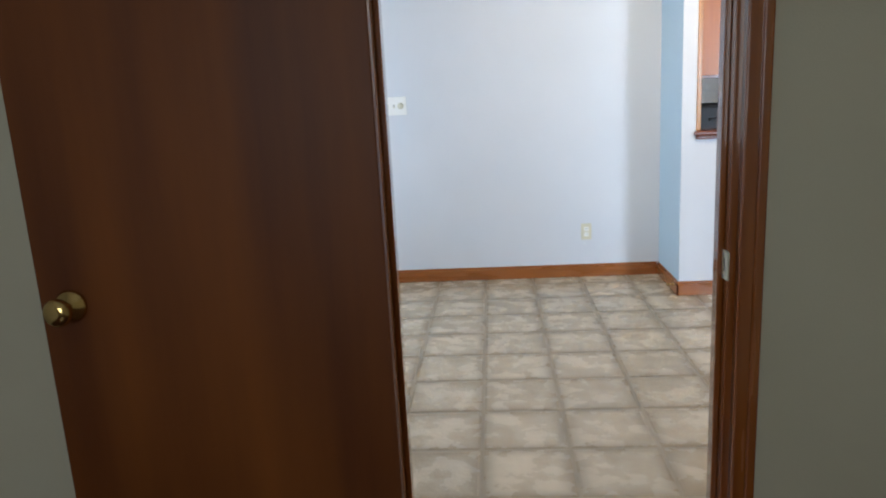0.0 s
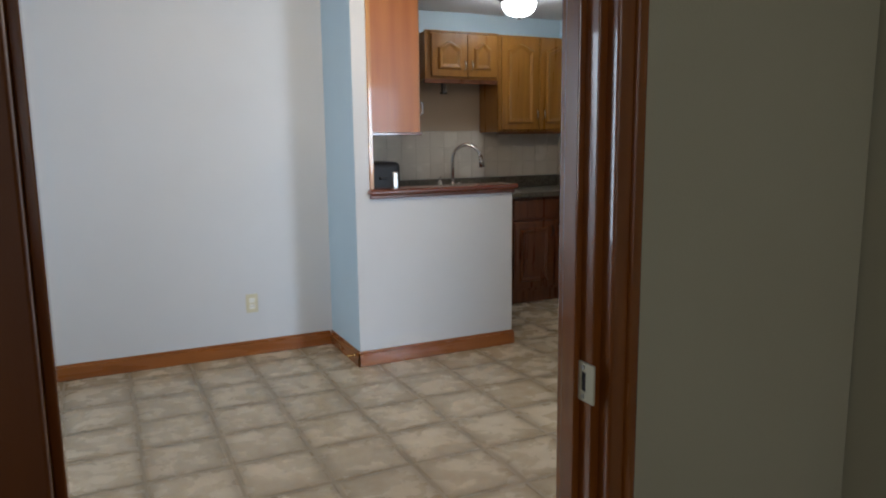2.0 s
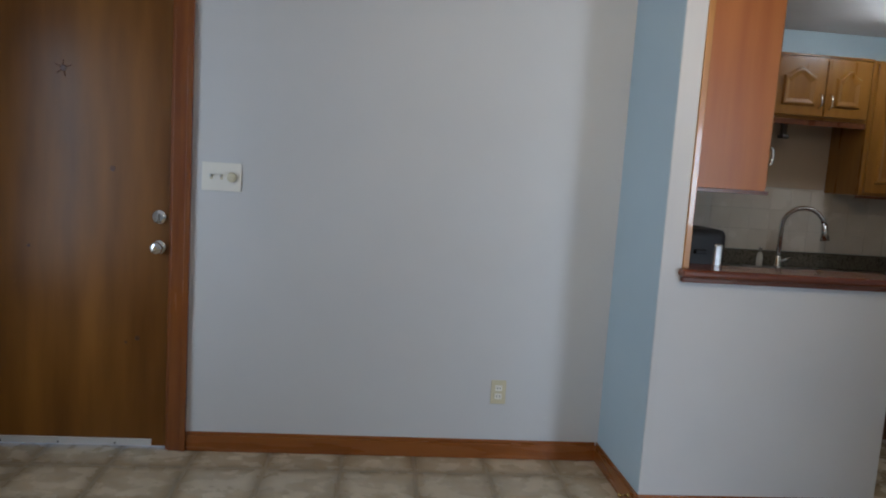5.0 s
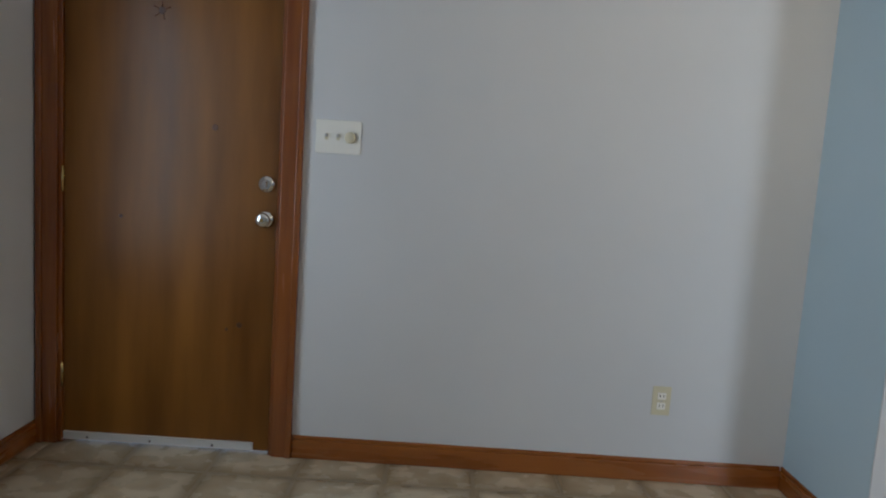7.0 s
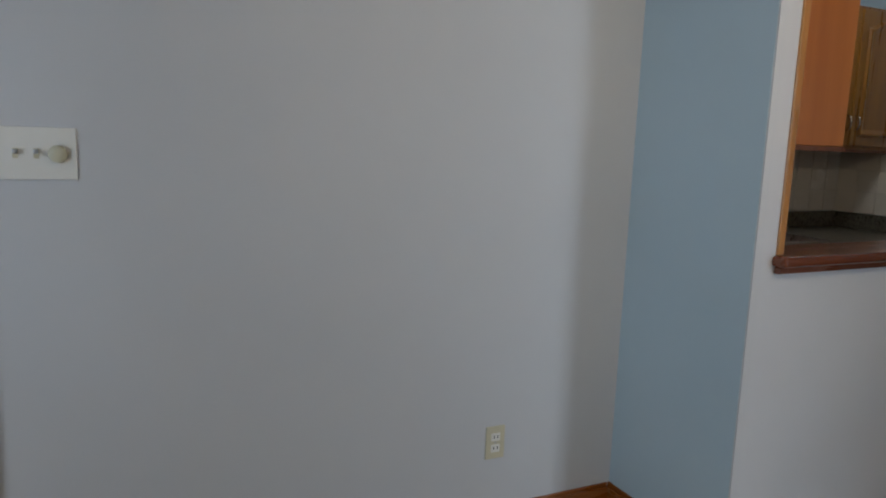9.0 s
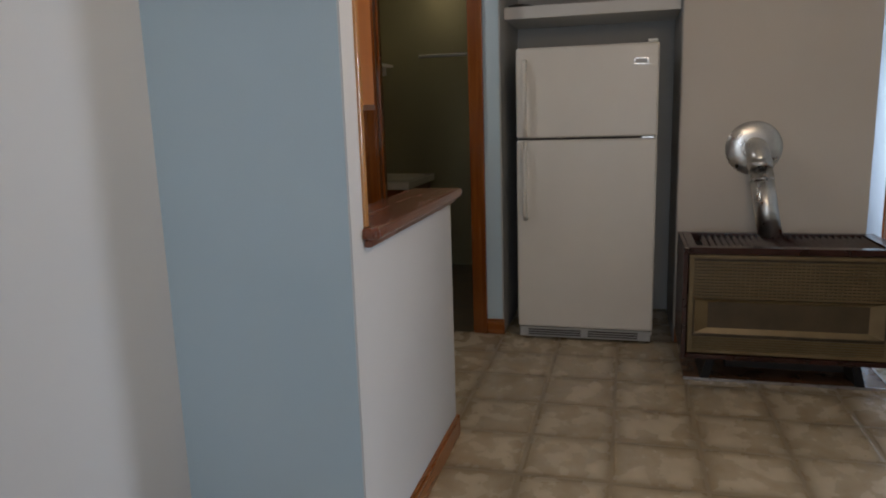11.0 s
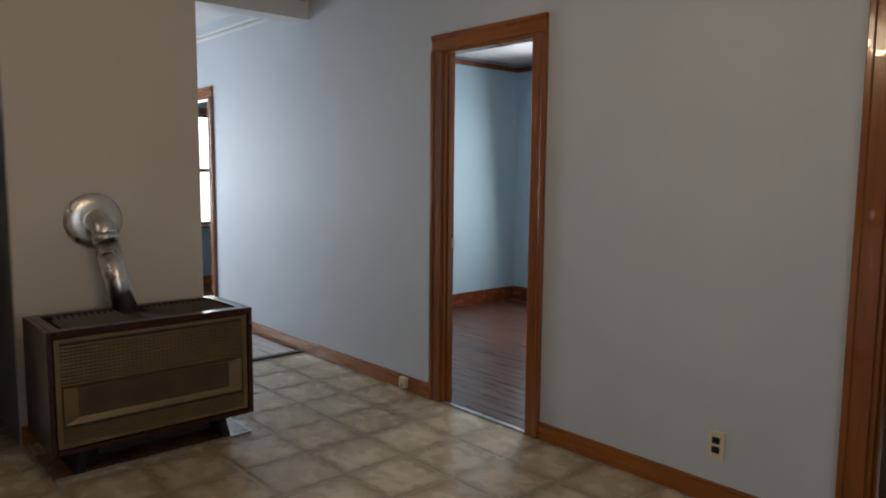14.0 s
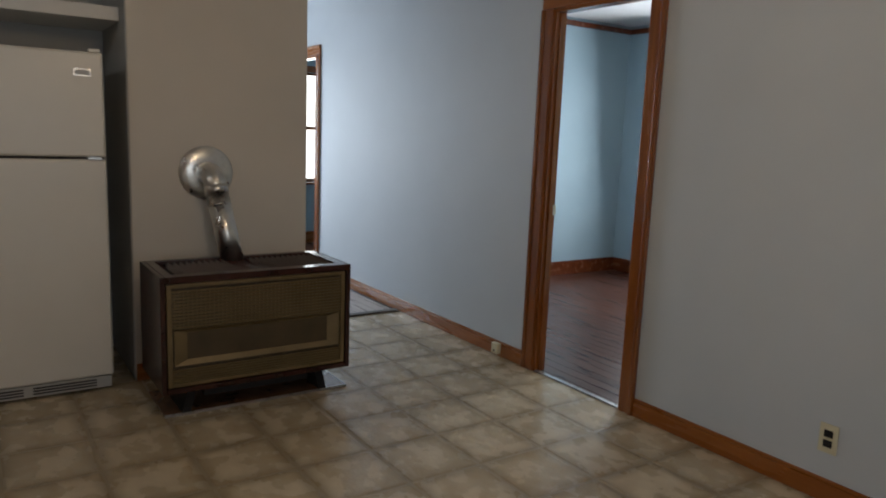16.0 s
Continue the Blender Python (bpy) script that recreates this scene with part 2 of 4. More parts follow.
def tube(bm, a, b, r0, r1=None, n=20, caps=True):
    a, b = Vector(a), Vector(b)
    r1 = r0 if r1 is None else r1
    q = (b - a).to_track_quat("Z", "Y").to_matrix()
    rings = []
    for c, r in ((a, r0), (b, r1)):
        rings.append([bm.verts.new(c + q @ Vector((r * math.cos(2 * math.pi * k / n), r * math.sin(2 * math.pi * k / n), 0))) for k in range(n)])
    for k in range(n):
        bm.faces.new((rings[0][k], rings[0][(k + 1) % n], rings[1][(k + 1) % n], rings[1][k])).smooth = True
    if caps:
        bm.faces.new(rings[0][::-1])
        bm.faces.new(rings[1])
    return bm


def lathe(bm, centre, axis, profile, n=24):
    """Turns (radius, height) pairs about an axis through centre."""
    q = Vector(axis).to_track_quat("Z", "Y").to_matrix()
    c = Vector(centre)
    rings = [[bm.verts.new(c + q @ Vector((r * math.cos(2 * math.pi * k / n), r * math.sin(2 * math.pi * k / n), h))) for k in range(n)] for r, h in profile]
    for a, b in zip(rings, rings[1:]):
        for k in range(n):
            bm.faces.new((a[k], a[(k + 1) % n], b[(k + 1) % n], b[k])).smooth = True
    bm.faces.new(rings[0][::-1])
    bm.faces.new(rings[-1])
    return bm


def sweep(bm, pts, r, n=12):
    pts = [Vector(p) for p in pts]
    rings = []
    for i, p in enumerate(pts):
        d = (pts[min(i + 1, len(pts) - 1)] - pts[max(i - 1, 0)]).normalized()
        q = d.to_track_quat("Z", "Y").to_matrix()
        rr = r[i] if isinstance(r, (list, tuple)) else r
        rings.append([bm.verts.new(p + q @ Vector((rr * math.cos(2 * math.pi * k / n), rr * math.sin(2 * math.pi * k / n), 0))) for k in range(n)])
    for a, b in zip(rings, rings[1:]):
        off = min(range(n), key=lambda s: sum((a[k].co - b[(k + s) % n].co).length for k in range(n)))
        for k in range(n):
            bm.faces.new((a[k], a[(k + 1) % n], b[(k + 1 + off) % n], b[(k + off) % n])).smooth = True
    bm.faces.new(rings[0][::-1])
    bm.faces.new(rings[-1])
    return bm


def mesh_of(name, bm, mat):
    bmesh.ops.recalc_face_normals(bm, faces=bm.faces)
    me = bpy.data.meshes.new(name)
    bm.to_mesh(me)
    bm.free()
    me.materials.append(mat)
    return me


def part(name, bm, mat, parent, label=""):
    ob = new(name, mesh_of(name, bm, mat))
    ob.parent = parent
    if parent.type == "EMPTY":
        ob.matrix_parent_inverse = parent.matrix_basis.inverted()
    return tagged(ob, label) if label else ob


def thing(name, place, label, category, group="", kind=""):
    ob = new(name)
    ob.empty_display_size = 0.1
    ob.matrix_basis = pose(*place)
    return tagged(ob, label, category, group, kind)


def solid(name, bm, mat, label, category, group="", kind=""):
    return tagged(new(name, mesh_of(name, bm, mat)), label, category, group, kind)


def structure(name, bm, mat, label="", category=""):
    return tagged(new(name, mesh_of(name, bm, mat)), label, category, "", "structure")


def wall(name, axis, c0, c1, u0, u1, z0, z1, mat, holes=(), label="", category="wall"):
    """A wall that runs along axis 'x' or 'y', c0 to c1 thick, with holes (ua, ub, za, zb) right through it."""
    cuts = sorted({u0, u1, *[u for h in holes for u in h[:2]]})
    bm = bmesh.new()
    for a, b in zip(cuts, cuts[1:]):
        spans = [(z0, z1)]
        for ha, hb, za, zb in holes:
            if ha <= a + 1e-6 and hb >= b - 1e-6:
                spans = [s for lo, hi in spans for s in ((lo, min(hi, za)), (max(lo, zb), hi)) if s[1] - s[0] > 1e-4]
        for lo, hi in spans:
            box(bm, *((a, b, c0, c1) if axis == "x" else (c0, c1, a, b)), lo, hi)
    return structure(name, bm, mat, label, category)


# ---- shell ----
Y_A, X_W, X_E, Y_S, CEILZ = 5.127, -1.17, 4.25, 1.60, 2.63
wall("wall_north", "x", Y_A, 5.255, -1.29, 1.81, 0, CEILZ, WHITE, [(-1.085, -0.225, 0, 2.05)], "off-white painted wall beside the entry door")
wall("wall_return", "y", 1.81, 1.897, 4.583, 6.20, 0, CEILZ, BLUE, (), "light blue painted return wall at the kitchen opening")
structure("pier_face", boxes((1.812, 1.897, 4.577, 4.583, 0, CEILZ)), WHITE, "off-white painted pier face", "wall")
wall("half_wall", "x", 4.577, 4.70, 1.897, 2.850, 0, 1.006, WHITE, (), "off-white half wall between dining area and kitchen")
structure("kitchen_header", boxes((1.897, X_E, 4.577, 4.70, 2.34, CEILZ)), WHITE, "off-white header above the kitchen opening", "wall")
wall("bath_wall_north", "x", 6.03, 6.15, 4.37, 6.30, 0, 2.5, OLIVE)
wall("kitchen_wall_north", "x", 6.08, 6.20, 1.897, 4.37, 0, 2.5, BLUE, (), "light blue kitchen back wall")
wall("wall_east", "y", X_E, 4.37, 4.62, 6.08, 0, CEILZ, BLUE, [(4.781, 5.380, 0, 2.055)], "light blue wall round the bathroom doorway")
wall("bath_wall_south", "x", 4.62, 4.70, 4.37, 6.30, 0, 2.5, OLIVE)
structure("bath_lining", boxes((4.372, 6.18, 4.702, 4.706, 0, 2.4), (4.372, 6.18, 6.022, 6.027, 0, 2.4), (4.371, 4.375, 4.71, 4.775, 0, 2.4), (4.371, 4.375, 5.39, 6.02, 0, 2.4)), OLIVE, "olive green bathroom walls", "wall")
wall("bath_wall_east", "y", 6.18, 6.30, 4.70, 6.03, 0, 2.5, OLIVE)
structure("bath_ceiling", boxes((4.37, 6.30, 4.62, 6.15, 2.40, 2.5)), CEIL)
structure("niche_wall_back", boxes((4.95, 5.05, 3.627, 4.62, 0, CEILZ)), GREY, "grey back of the refrigerator niche", "wall")
structure("niche_side_north", boxes((4.254, 4.95, 4.612, 4.6195, 0, 2.325)), GREY, "grey niche side wall", "wall")
structure("niche_side_south", boxes((4.262, 4.95, 3.6275, 3.632, 0, 2.325)), GREY, "grey niche side wall", "wall")
structure("niche_rear", boxes((4.942, 4.9495, 3.632, 4.612, 0, 2.325)), GREY, "grey niche back wall", "wall")
structure("chimney_wall", boxes((X_E, 5.05, 2.682, 3.627, 0, CEILZ)), WARM, "off-white chimney breast behind the heater", "wall")
structure("niche_header", boxes((X_E, 4.37, 3.627, 4.62, 2.325, CEILZ), (4.37, 4.95, 3.627, 4.62, 2.325, 2.42)), WHITE, "off-white header above the niche", "wall")
wall("wall_south", "x", 1.53, Y_S, -1.29, 8.42, 0, 2.66, PALE,
     [(0.417, 1.135, 0, 2.05), (2.72, 3.405, 0, 2.05), (6.58, 7.30, 0, 2.02)], "pale blue-grey wall with two doorways")
wall("wall_west", "y", -1.29, X_W, -1.80, 5.135, 0, CEILZ, WHITE, [(3.35, 4.45, 0.62, 2.0)], "off-white west wall")
structure("ceiling", boxes((-1.29, 4.95, 1.48, 4.70, CEILZ, 2.72), (-1.29, 1.95, 4.70, 5.26, CEILZ, 2.72)), CEIL, "white textured ceiling", "ceiling")
structure("kitchen_ceiling", boxes((1.897, X_E, 4.70, 6.08, 2.34, 2.45)), CEIL, "white textured kitchen ceiling", "ceiling")
structure("hall_beam", boxes((4.86, 5.05, Y_S, 2.682, 2.435, CEILZ)), WHITEPAINT, "white beam across the hall", "beam")
# living room beyond the beam
structure("living_ceiling", boxes((4.95, 8.42, 1.48, 4.62, 2.66, 2.78)), CEIL)
wall("living_wall_east", "y", 8.0, 8.12, Y_S, 4.5, 0, 2.66, PALE, [(2.3, 3.6, 0.7, 2.1)])
wall("living_wall_north", "x", 4.5, 4.595, 5.05, 8.12, 0, 2.66, PALE)
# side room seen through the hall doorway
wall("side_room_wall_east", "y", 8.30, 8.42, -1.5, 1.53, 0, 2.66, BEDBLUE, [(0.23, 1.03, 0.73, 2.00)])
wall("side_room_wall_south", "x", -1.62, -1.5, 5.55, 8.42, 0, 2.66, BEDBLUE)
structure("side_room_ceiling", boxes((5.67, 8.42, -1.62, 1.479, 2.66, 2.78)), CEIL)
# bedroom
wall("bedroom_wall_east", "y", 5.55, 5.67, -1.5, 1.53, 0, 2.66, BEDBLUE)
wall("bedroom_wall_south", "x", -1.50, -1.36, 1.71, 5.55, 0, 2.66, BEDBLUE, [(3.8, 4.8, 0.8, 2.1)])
structure("bedroom_ceiling", boxes((1.85, 5.55, -1.36, 1.53, 2.50, 2.6)), CEIL)
wall("start_wall_east", "y", 1.71, 1.85, -1.80, 1.53, 0, 2.6, BEIGE, (), "beige wall of the entry room")
structure("start_wall_north_lining", boxes((-1.17, 0.412, 1.524, 1.528, 0, 2.5), (1.176, 1.706, 1.524, 1.528, 0, 2.5)), BEIGE, "beige wall beside the inner door", "wall")
# The opening holds the added, unseen window.
wall("start_wall_south", "x", -1.92, -1.80, -1.29, 1.85, 0, 2.6, BEIGE, [(-0.3, 0.7, 0.9, 2.1)])
structure("start_ceiling", boxes((-1.17, 1.71, -1.80, 1.53, 2.5, 2.6)), CEIL)
structure("ground", boxes((-150, 150, -150, 150, -0.5, -0.3)), GRASS, "mown green lawn outside", "ground")


# ---- trim ----
def casing(name, axis, face, out, u0, u1, top, w=0.085, mat=TRIM, th=0.018, label="red-brown stained door casing"):
    """A door casing: jamb-side legs and head on a wall face; out is +1 or -1 along the normal."""
    t = thing(name, ((u0 + u1) / 2, face, 0) if axis == "x" else (face, (u0 + u1) / 2, 0), label, "door casing", "", "structure")

    def piece(nm, ua, ub, za, zb):
        lo, hi = sorted((face + out * 0.001, face + out * th))
        lo2, hi2 = sorted((face + out * 0.001, face + out * (th + 0.008)))
        bm = bmesh.new()
        up = zb - za > ub - ua
        if axis == "x":
            box(bm, ua, ub, lo, hi, za, zb, 0.004)
        else:
            box(bm, lo, hi, ua, ub, za, zb, 0.004)
        # raised outer band
        if up:
            ba, bb = (ua, ua + 0.022) if ua < u0 else (ub - 0.022, ub)
            s = (ba - 0.002, bb + 0.002, za, zb)
        else:
            s = (ua, ub, zb - 0.022, zb + 0.002)
        if axis == "x":
            box(bm, s[0], s[1], lo2, hi2, s[2], s[3], 0.005)
        else:
            box(bm, lo2, hi2, s[0], s[1], s[2], s[3], 0.005)
        part(nm, bm, mat if up else TRIMH, t)
    piece("casing_leg", u0 - w, u0 + 0.004, 0, top)
    piece("casing_leg", u1 - 0.004, u1 + w, 0, top)
    piece("casing_head", u0 - w, u1 + w, top + 0.001, top + w)
    return t


def jamb(name, axis, c0, c1, u0, u1, top, mat=TRIM, stop=0.5):
    """Wood lining of an opening, with door stops."""
    t = thing(name, ((u0 + u1) / 2, (c0 + c1) / 2, 0) if axis == "x" else ((c0 + c1) / 2, (u0 + u1) / 2, 0), "red-brown stained door jamb lining", "door jamb", "", "structure")
    m = c0 + (c1 - c0) * stop

    def put(nm, ua, ub, ca, cb, za, zb, mt):
        bm = bmesh.new()
        box(bm, *((ua, ub, ca, cb) if axis == "x" else (ca, cb, ua, ub)), za, zb, 0.002)
        return part(nm, bm, mt, t)
    put("jamb_side", u0 - 0.002, u0 + 0.018, c0 - 0.002, c1 + 0.002, 0, top, mat)
    put("jamb_side", u1 - 0.018, u1 + 0.002, c0 - 0.002, c1 + 0.002, 0, top, mat)
    put("jamb_head", u0 + 0.018, u1 - 0.018, c0 - 0.002, c1 + 0.002, top - 0.018, top + 0.002, TRIMH)
    put("door_stop", u0 + 0.018, u0 + 0.030, m - 0.016, m + 0.016, 0, top - 0.019, mat)
    put("door_stop", u1 - 0.030, u1 - 0.018, m - 0.016, m + 0.016, 0, top - 0.019, mat)
    return t


def baseboard(name, axis, face, out, u0, u1, h=0.092, mat=TRIMH, th=0.014, label="orange-brown stained baseboard"):
    lo, hi = sorted((face, face + out * th))
    lo2, hi2 = sorted((face, face + out * th * 0.55))
    bm = bmesh.new()
    for a, b, z0, z1 in ((lo, hi, 0, h - 0.016), (lo2, hi2, h - 0.0162, h)):
        box(bm, *((u0, u1, a, b) if axis == "x" else (a, b, u0, u1)), z0, z1, 0.003)
    return structure(name, bm, mat, label, "baseboard")


baseboard("baseboard_north", "x", Y_A, -1, -0.147, 1.796)
baseboard("baseboard_return", "y", 1.81, -1, 4.563, Y_A)
baseboard("baseboard_half_wall", "x", 4.577, -1, 1.796, 2.850)
baseboard("baseboard_half_wall_end", "y", 2.850, 1, 4.563, 4.70)
baseboard("baseboard_strip", "y", X_E, -1, 4.606, 4.709)
baseboard("baseboard_west", "y", X_W, 1, 1.6, 5.120)
baseboard("baseboard_south_a", "x", Y_S, 1, -1.156, 0.34)
baseboard("baseboard_south_b", "x", Y_S, 1, 1.22, 2.635)
baseboard("baseboard_south_c", "x", Y_S, 1, 3.49, 6.49)
baseboard("baseboard_chimney", "y", X_E, -1, 2.668, 3.627)
baseboard("baseboard_chimney_end", "x", 2.682, -1, 4.236, 5.05)
baseboard("baseboard_bedroom_east", "y", 5.55, -1, -1.36, 1.48, 0.14, SILL, 0.018, "dark red-brown bedroom baseboard")
baseboard("baseboard_bedroom_south", "x", -1.36, 1, 1.85, 5.53, 0.14, SILL, 0.018, "dark red-brown bedroom baseboard")
baseboard("baseboard_side_room", "y", 8.30, -1, -1.5, 1.48, 0.14, TRIMH, 0.018)
structure("trim_bedroom_east", boxes((5.515, 5.55, -1.36, 1.48, 2.42, 2.47), bevel=0.008), SILL, "dark brown picture rail", "trim")
structure("trim_bedroom_south", boxes((1.85, 5.515, -1.36, -1.325, 2.42, 2.47), bevel=0.008), SILL, "dark brown picture rail", "trim")
structure("trim_header", boxes((1.82, 4.215, 4.545, 4.577, 2.575, CEILZ), bevel=0.008), TRIMH, "stained crown moulding", "trim")
structure("trim_niche", boxes((4.215, 4.25, 2.682, 4.577, 2.575, CEILZ), bevel=0.008), TRIMH, "stained crown moulding", "trim")
structure("trim_beam", boxes((4.825, 4.86, 1.635, 2.682, 2.560, CEILZ), bevel=0.008), TRIMH, "stained crown moulding", "trim")
structure("trim_living", boxes((5.05, 8.0, 1.60, 1.625, 2.55, 2.575), (5.05, 8.0, 1.60, 1.615, 2.515, 2.54), bevel=0.004), WHITEPAINT, "pale double picture rail", "trim")

jamb("door_1", "x", 1.52, 1.602, 0.417, 1.135, 2.05)
casing("trim_door_1_room", "x", Y_S, 1, 0.438, 1.135, 2.05)
start_trim = thing("trim_door_1_start", (1.15, 1.524, 0), "red-brown stained door casing", "door casing", "", "structure")
part("casing_leg", boxes((1.131, 1.174, 1.494, 1.523, 0, 2.05), (1.157, 1.177, 1.488, 1.5235, 0, 2.05), bevel=0.004), TRIM, start_trim)
part("casing_head", boxes((0.40, 1.174, 1.500, 1.523, 2.051, 2.10), bevel=0.004), TRIMH, start_trim)
jamb("door_2", "x", 1.528, 1.602, 2.72, 3.405, 2.05)
casing("trim_door_2", "x", Y_S, 1, 2.72, 3.405, 2.05)
jamb("door_3", "y", X_E - 0.002, 4.372, 4.781, 5.380, 2.055)
casing("trim_door_3", "y", X_E, -1, 4.781, 5.380, 2.055, 0.07)
jamb("door_4", "x", 1.528, 1.602, 6.58, 7.30, 2.02)
casing("trim_door_4", "x", Y_S, 1, 6.58, 7.30, 2.02)
jamb("door_5", "x", 5.125, 5.255, -1.085, -0.225, 2.05, TRIM, 0.62)
casing("trim_door_5", "x", Y_A, -1, -1.085, -0.225, 2.05, 0.076)


def window(name, axis, c0, c1, u0, u1, z0, z1, inside, mat=TRIM):
    """A sash window in a wall opening, with a stained frame, a rail and two panes."""
    t = thing(name, ((u0 + u1) / 2, c0, z0) if axis == "x" else (c0, (u0 + u1) / 2, z0), "stained wood sash window with bright daylight", "window", "", "structure")

    def put(nm, ua, ub, ca, cb, za, zb, mt, bev=0.003):
        bm = bmesh.new()
        box(bm, *((ua, ub, ca, cb) if axis == "x" else (ca, cb, ua, ub)), za, zb, bev)
        return part(nm, bm, mt, t)
    f = c0 if inside < 0 else c1
    lo, hi = sorted((f + inside * 0.001, f + inside * 0.02))
    for nm, ua, ub, za, zb in (("window_frame", u0 - 0.07, u0, z0, z1), ("window_frame", u1, u1 + 0.07, z0, z1), ("window_frame", u0 - 0.07, u1 + 0.07, z1 + 0.001, z1 + 0.075)):
        put(nm, ua, ub, lo, hi, za, zb, mat)
    lo, hi = sorted((f + inside * 0.001, f + inside * 0.05))
    put("window_sill", u0 - 0.1, u1 + 0.1, lo, hi, z0 - 0.03, z0 - 0.001, mat)
    m = (c0 + c1) / 2
    zm = (z0 + z1) / 2
    put("sash_rail", u0 + 0.03, u1 - 0.03, m - 0.015, m + 0.015, zm - 0.02, zm + 0.02, mat)
    for za, zb in ((z0, z0 + 0.04), (z1 - 0.03, z1)):
        put("sash_rail", u0 + 0.03, u1 - 0.03, m - 0.015, m + 0.015, za, zb, mat)
    for ua, ub in ((u0, u0 + 0.03), (u1 - 0.03, u1)):
        put("sash_stile", ua, ub, m - 0.015, m + 0.015, z0, z1, mat)
    for za, zb in ((z0 + 0.04, zm - 0.02), (zm + 0.02, z1 - 0.03)):
        p = put("pane", u0 + 0.03, u1 - 0.03, m - 0.002, m + 0.002, za, zb, GLASS, 0)
        p.visible_shadow = False
    return t


window("window_1", "y", 8.30, 8.42, 0.23, 1.03, 0.73, 2.00, -1)
window("window_2", "y", 8.0, 8.12, 2.3, 3.6, 0.7, 2.1, -1)
window("window_3", "x", -1.50, -1.36, 3.8, 4.8, 0.8, 2.1, 1)
# Unseen window, added to go with the start room's fill light.
window("added_window_4", "x", -1.92, -1.80, -0.3, 0.7, 0.9, 2.1, 1)
window("window_5", "y", -1.29, -1.17, 3.35, 4.45, 0.62, 2.0, 1)
structure("backdrop", boxes((8.95, 9.0, -1.2, 2.6, -0.2, 3.2)), DAYGLOW, "bright daylight outside the window", "backdrop")


# ---- doors ----
def door_leaf(name, label, m, w, h, th, mat):
    """A flush door with its hinge edge at u = 0, in the plane y = 0 of its own pose."""
    t = thing(name, (0, 0, 0), label, "door", "", "structure")
    t.matrix_basis = m
    bm = bmesh.new()
    box(bm, 0, w, -th / 2, th / 2, 0.012, h, 0.003)
    ob = new("door_panel", mesh_of("door_panel", bm, mat))
    ob.parent = t
    return t


def sub(name, bm, mat, parent, label=""):
    """A part given in its thing's own coordinates."""
    ob = new(name, mesh_of(name, bm, mat))
    ob.parent = parent
    return tagged(ob, label) if label else ob


KNOB = ((0.032, 0.0), (0.033, 0.004), (0.028, 0.010), (0.012, 0.014), (0.011, 0.030), (0.020, 0.036), (0.027, 0.044), (0.028, 0.054), (0.022, 0.062), (0.008, 0.064))

inner = door_leaf("door_6", "red-brown stained flush door standing open against the wall", pose(0.440, 1.462, 0, 0, 0, 181.5), 0.705, 2.04, 0.035, DOORRED)
sub("door_knob", lathe(bmesh.new(), (0.640, 0.0175, 0.965), (0, 1, 0), KNOB), BRASS, inner, "round brass knob")
sub("door_knob", lathe(bmesh.new(), (0.640, -0.0175, 0.965), (0, -1, 0), ((0.03, 0), (0.012, 0.004), (0.02, 0.008), (0.018, 0.012))), BRASS, inner, "round brass knob")
for z in (0.22, 1.86):
    sub("hinge", tube(bmesh.new(), (-0.004, -0.012, z - 0.045), (-0.006, 0.012, z + 0.045), 0.006, n=10), BRASS, inner)

entry = door_leaf("door_7", "brown wood veneer entry door, closed, with worn face", pose(-1.066, 5.155, 0), 0.822, 2.03, 0.04, DOORBROWN)
for z, nm in ((1.078, "deadbolt"), (0.943, "door_knob")):
    if nm == "deadbolt":
        bm = lathe(bmesh.new(), (0.780, -0.02, z), (0, -1, 0), ((0.033, 0), (0.033, 0.006), (0.027, 0.012), (0.020, 0.013), (0.019, 0.018)))
        o = sub(nm, bm, CHROME, entry, "round chrome deadbolt")
        sub("thumb_turn", boxes((0.7765, 0.7835, -0.052, -0.038, z - 0.014, z + 0.014), bevel=0.002), CHROME, o)
    else:
        o = sub(nm, lathe(bmesh.new(), (0.780, -0.02, z), (0, -1, 0), KNOB), CHROME, entry, "round chrome knob")
        sub("knob_button", lathe(bmesh.new(), (0.780, -0.083, z), (0, -1, 0), ((0.007, 0), (0.006, 0.004))), BRASS, o)
sub("door_sweep", boxes((0.004, 0.760, -0.028, -0.0205, 0.014, 0.046), (0.004, 0.760, -0.031, -0.028, 0.038, 0.046)), WHITEPAINT, entry, "white metal door sweep")
for x in (0.10, 0.35, 0.60):
    sub("screw", lathe(bmesh.new(), (x, -0.031, 0.026), (0, -1, 0), ((0.005, 0), (0.004, 0.002)), 8), DARK, entry)
for x, z, r in ((0.575, 1.28, 0.012), (0.69, 0.52, 0.011), (0.365, 1.70, 0.014), (0.64, 0.50, 0.007), (0.22, 0.92, 0.008)):
    sub("wood_knot", lathe(bmesh.new(), (x, -0.0201, z), (0, -1, 0), ((r, 0), (r * 0.9, 0.0008)), 12), KNOT, entry)
for k in range(5):
    a = 0.4 + k * 1.15
    x, z = 0.365, 1.70
    sub("surface_scar", sweep(bmesh.new(), [(x + 0.01 * math.cos(a), -0.0204, z + 0.01 * math.sin(a)), (x + 0.035 * math.cos(a), -0.0204, z + 0.035 * math.sin(a))], 0.002, 6), DOORRED, entry)
for z in (0.28, 1.05, 1.82):
    sub("hinge", tube(bmesh.new(), (-0.003, -0.026, z - 0.05), (-0.003, -0.026, z + 0.05), 0.007, n=10), BRASS, entry)



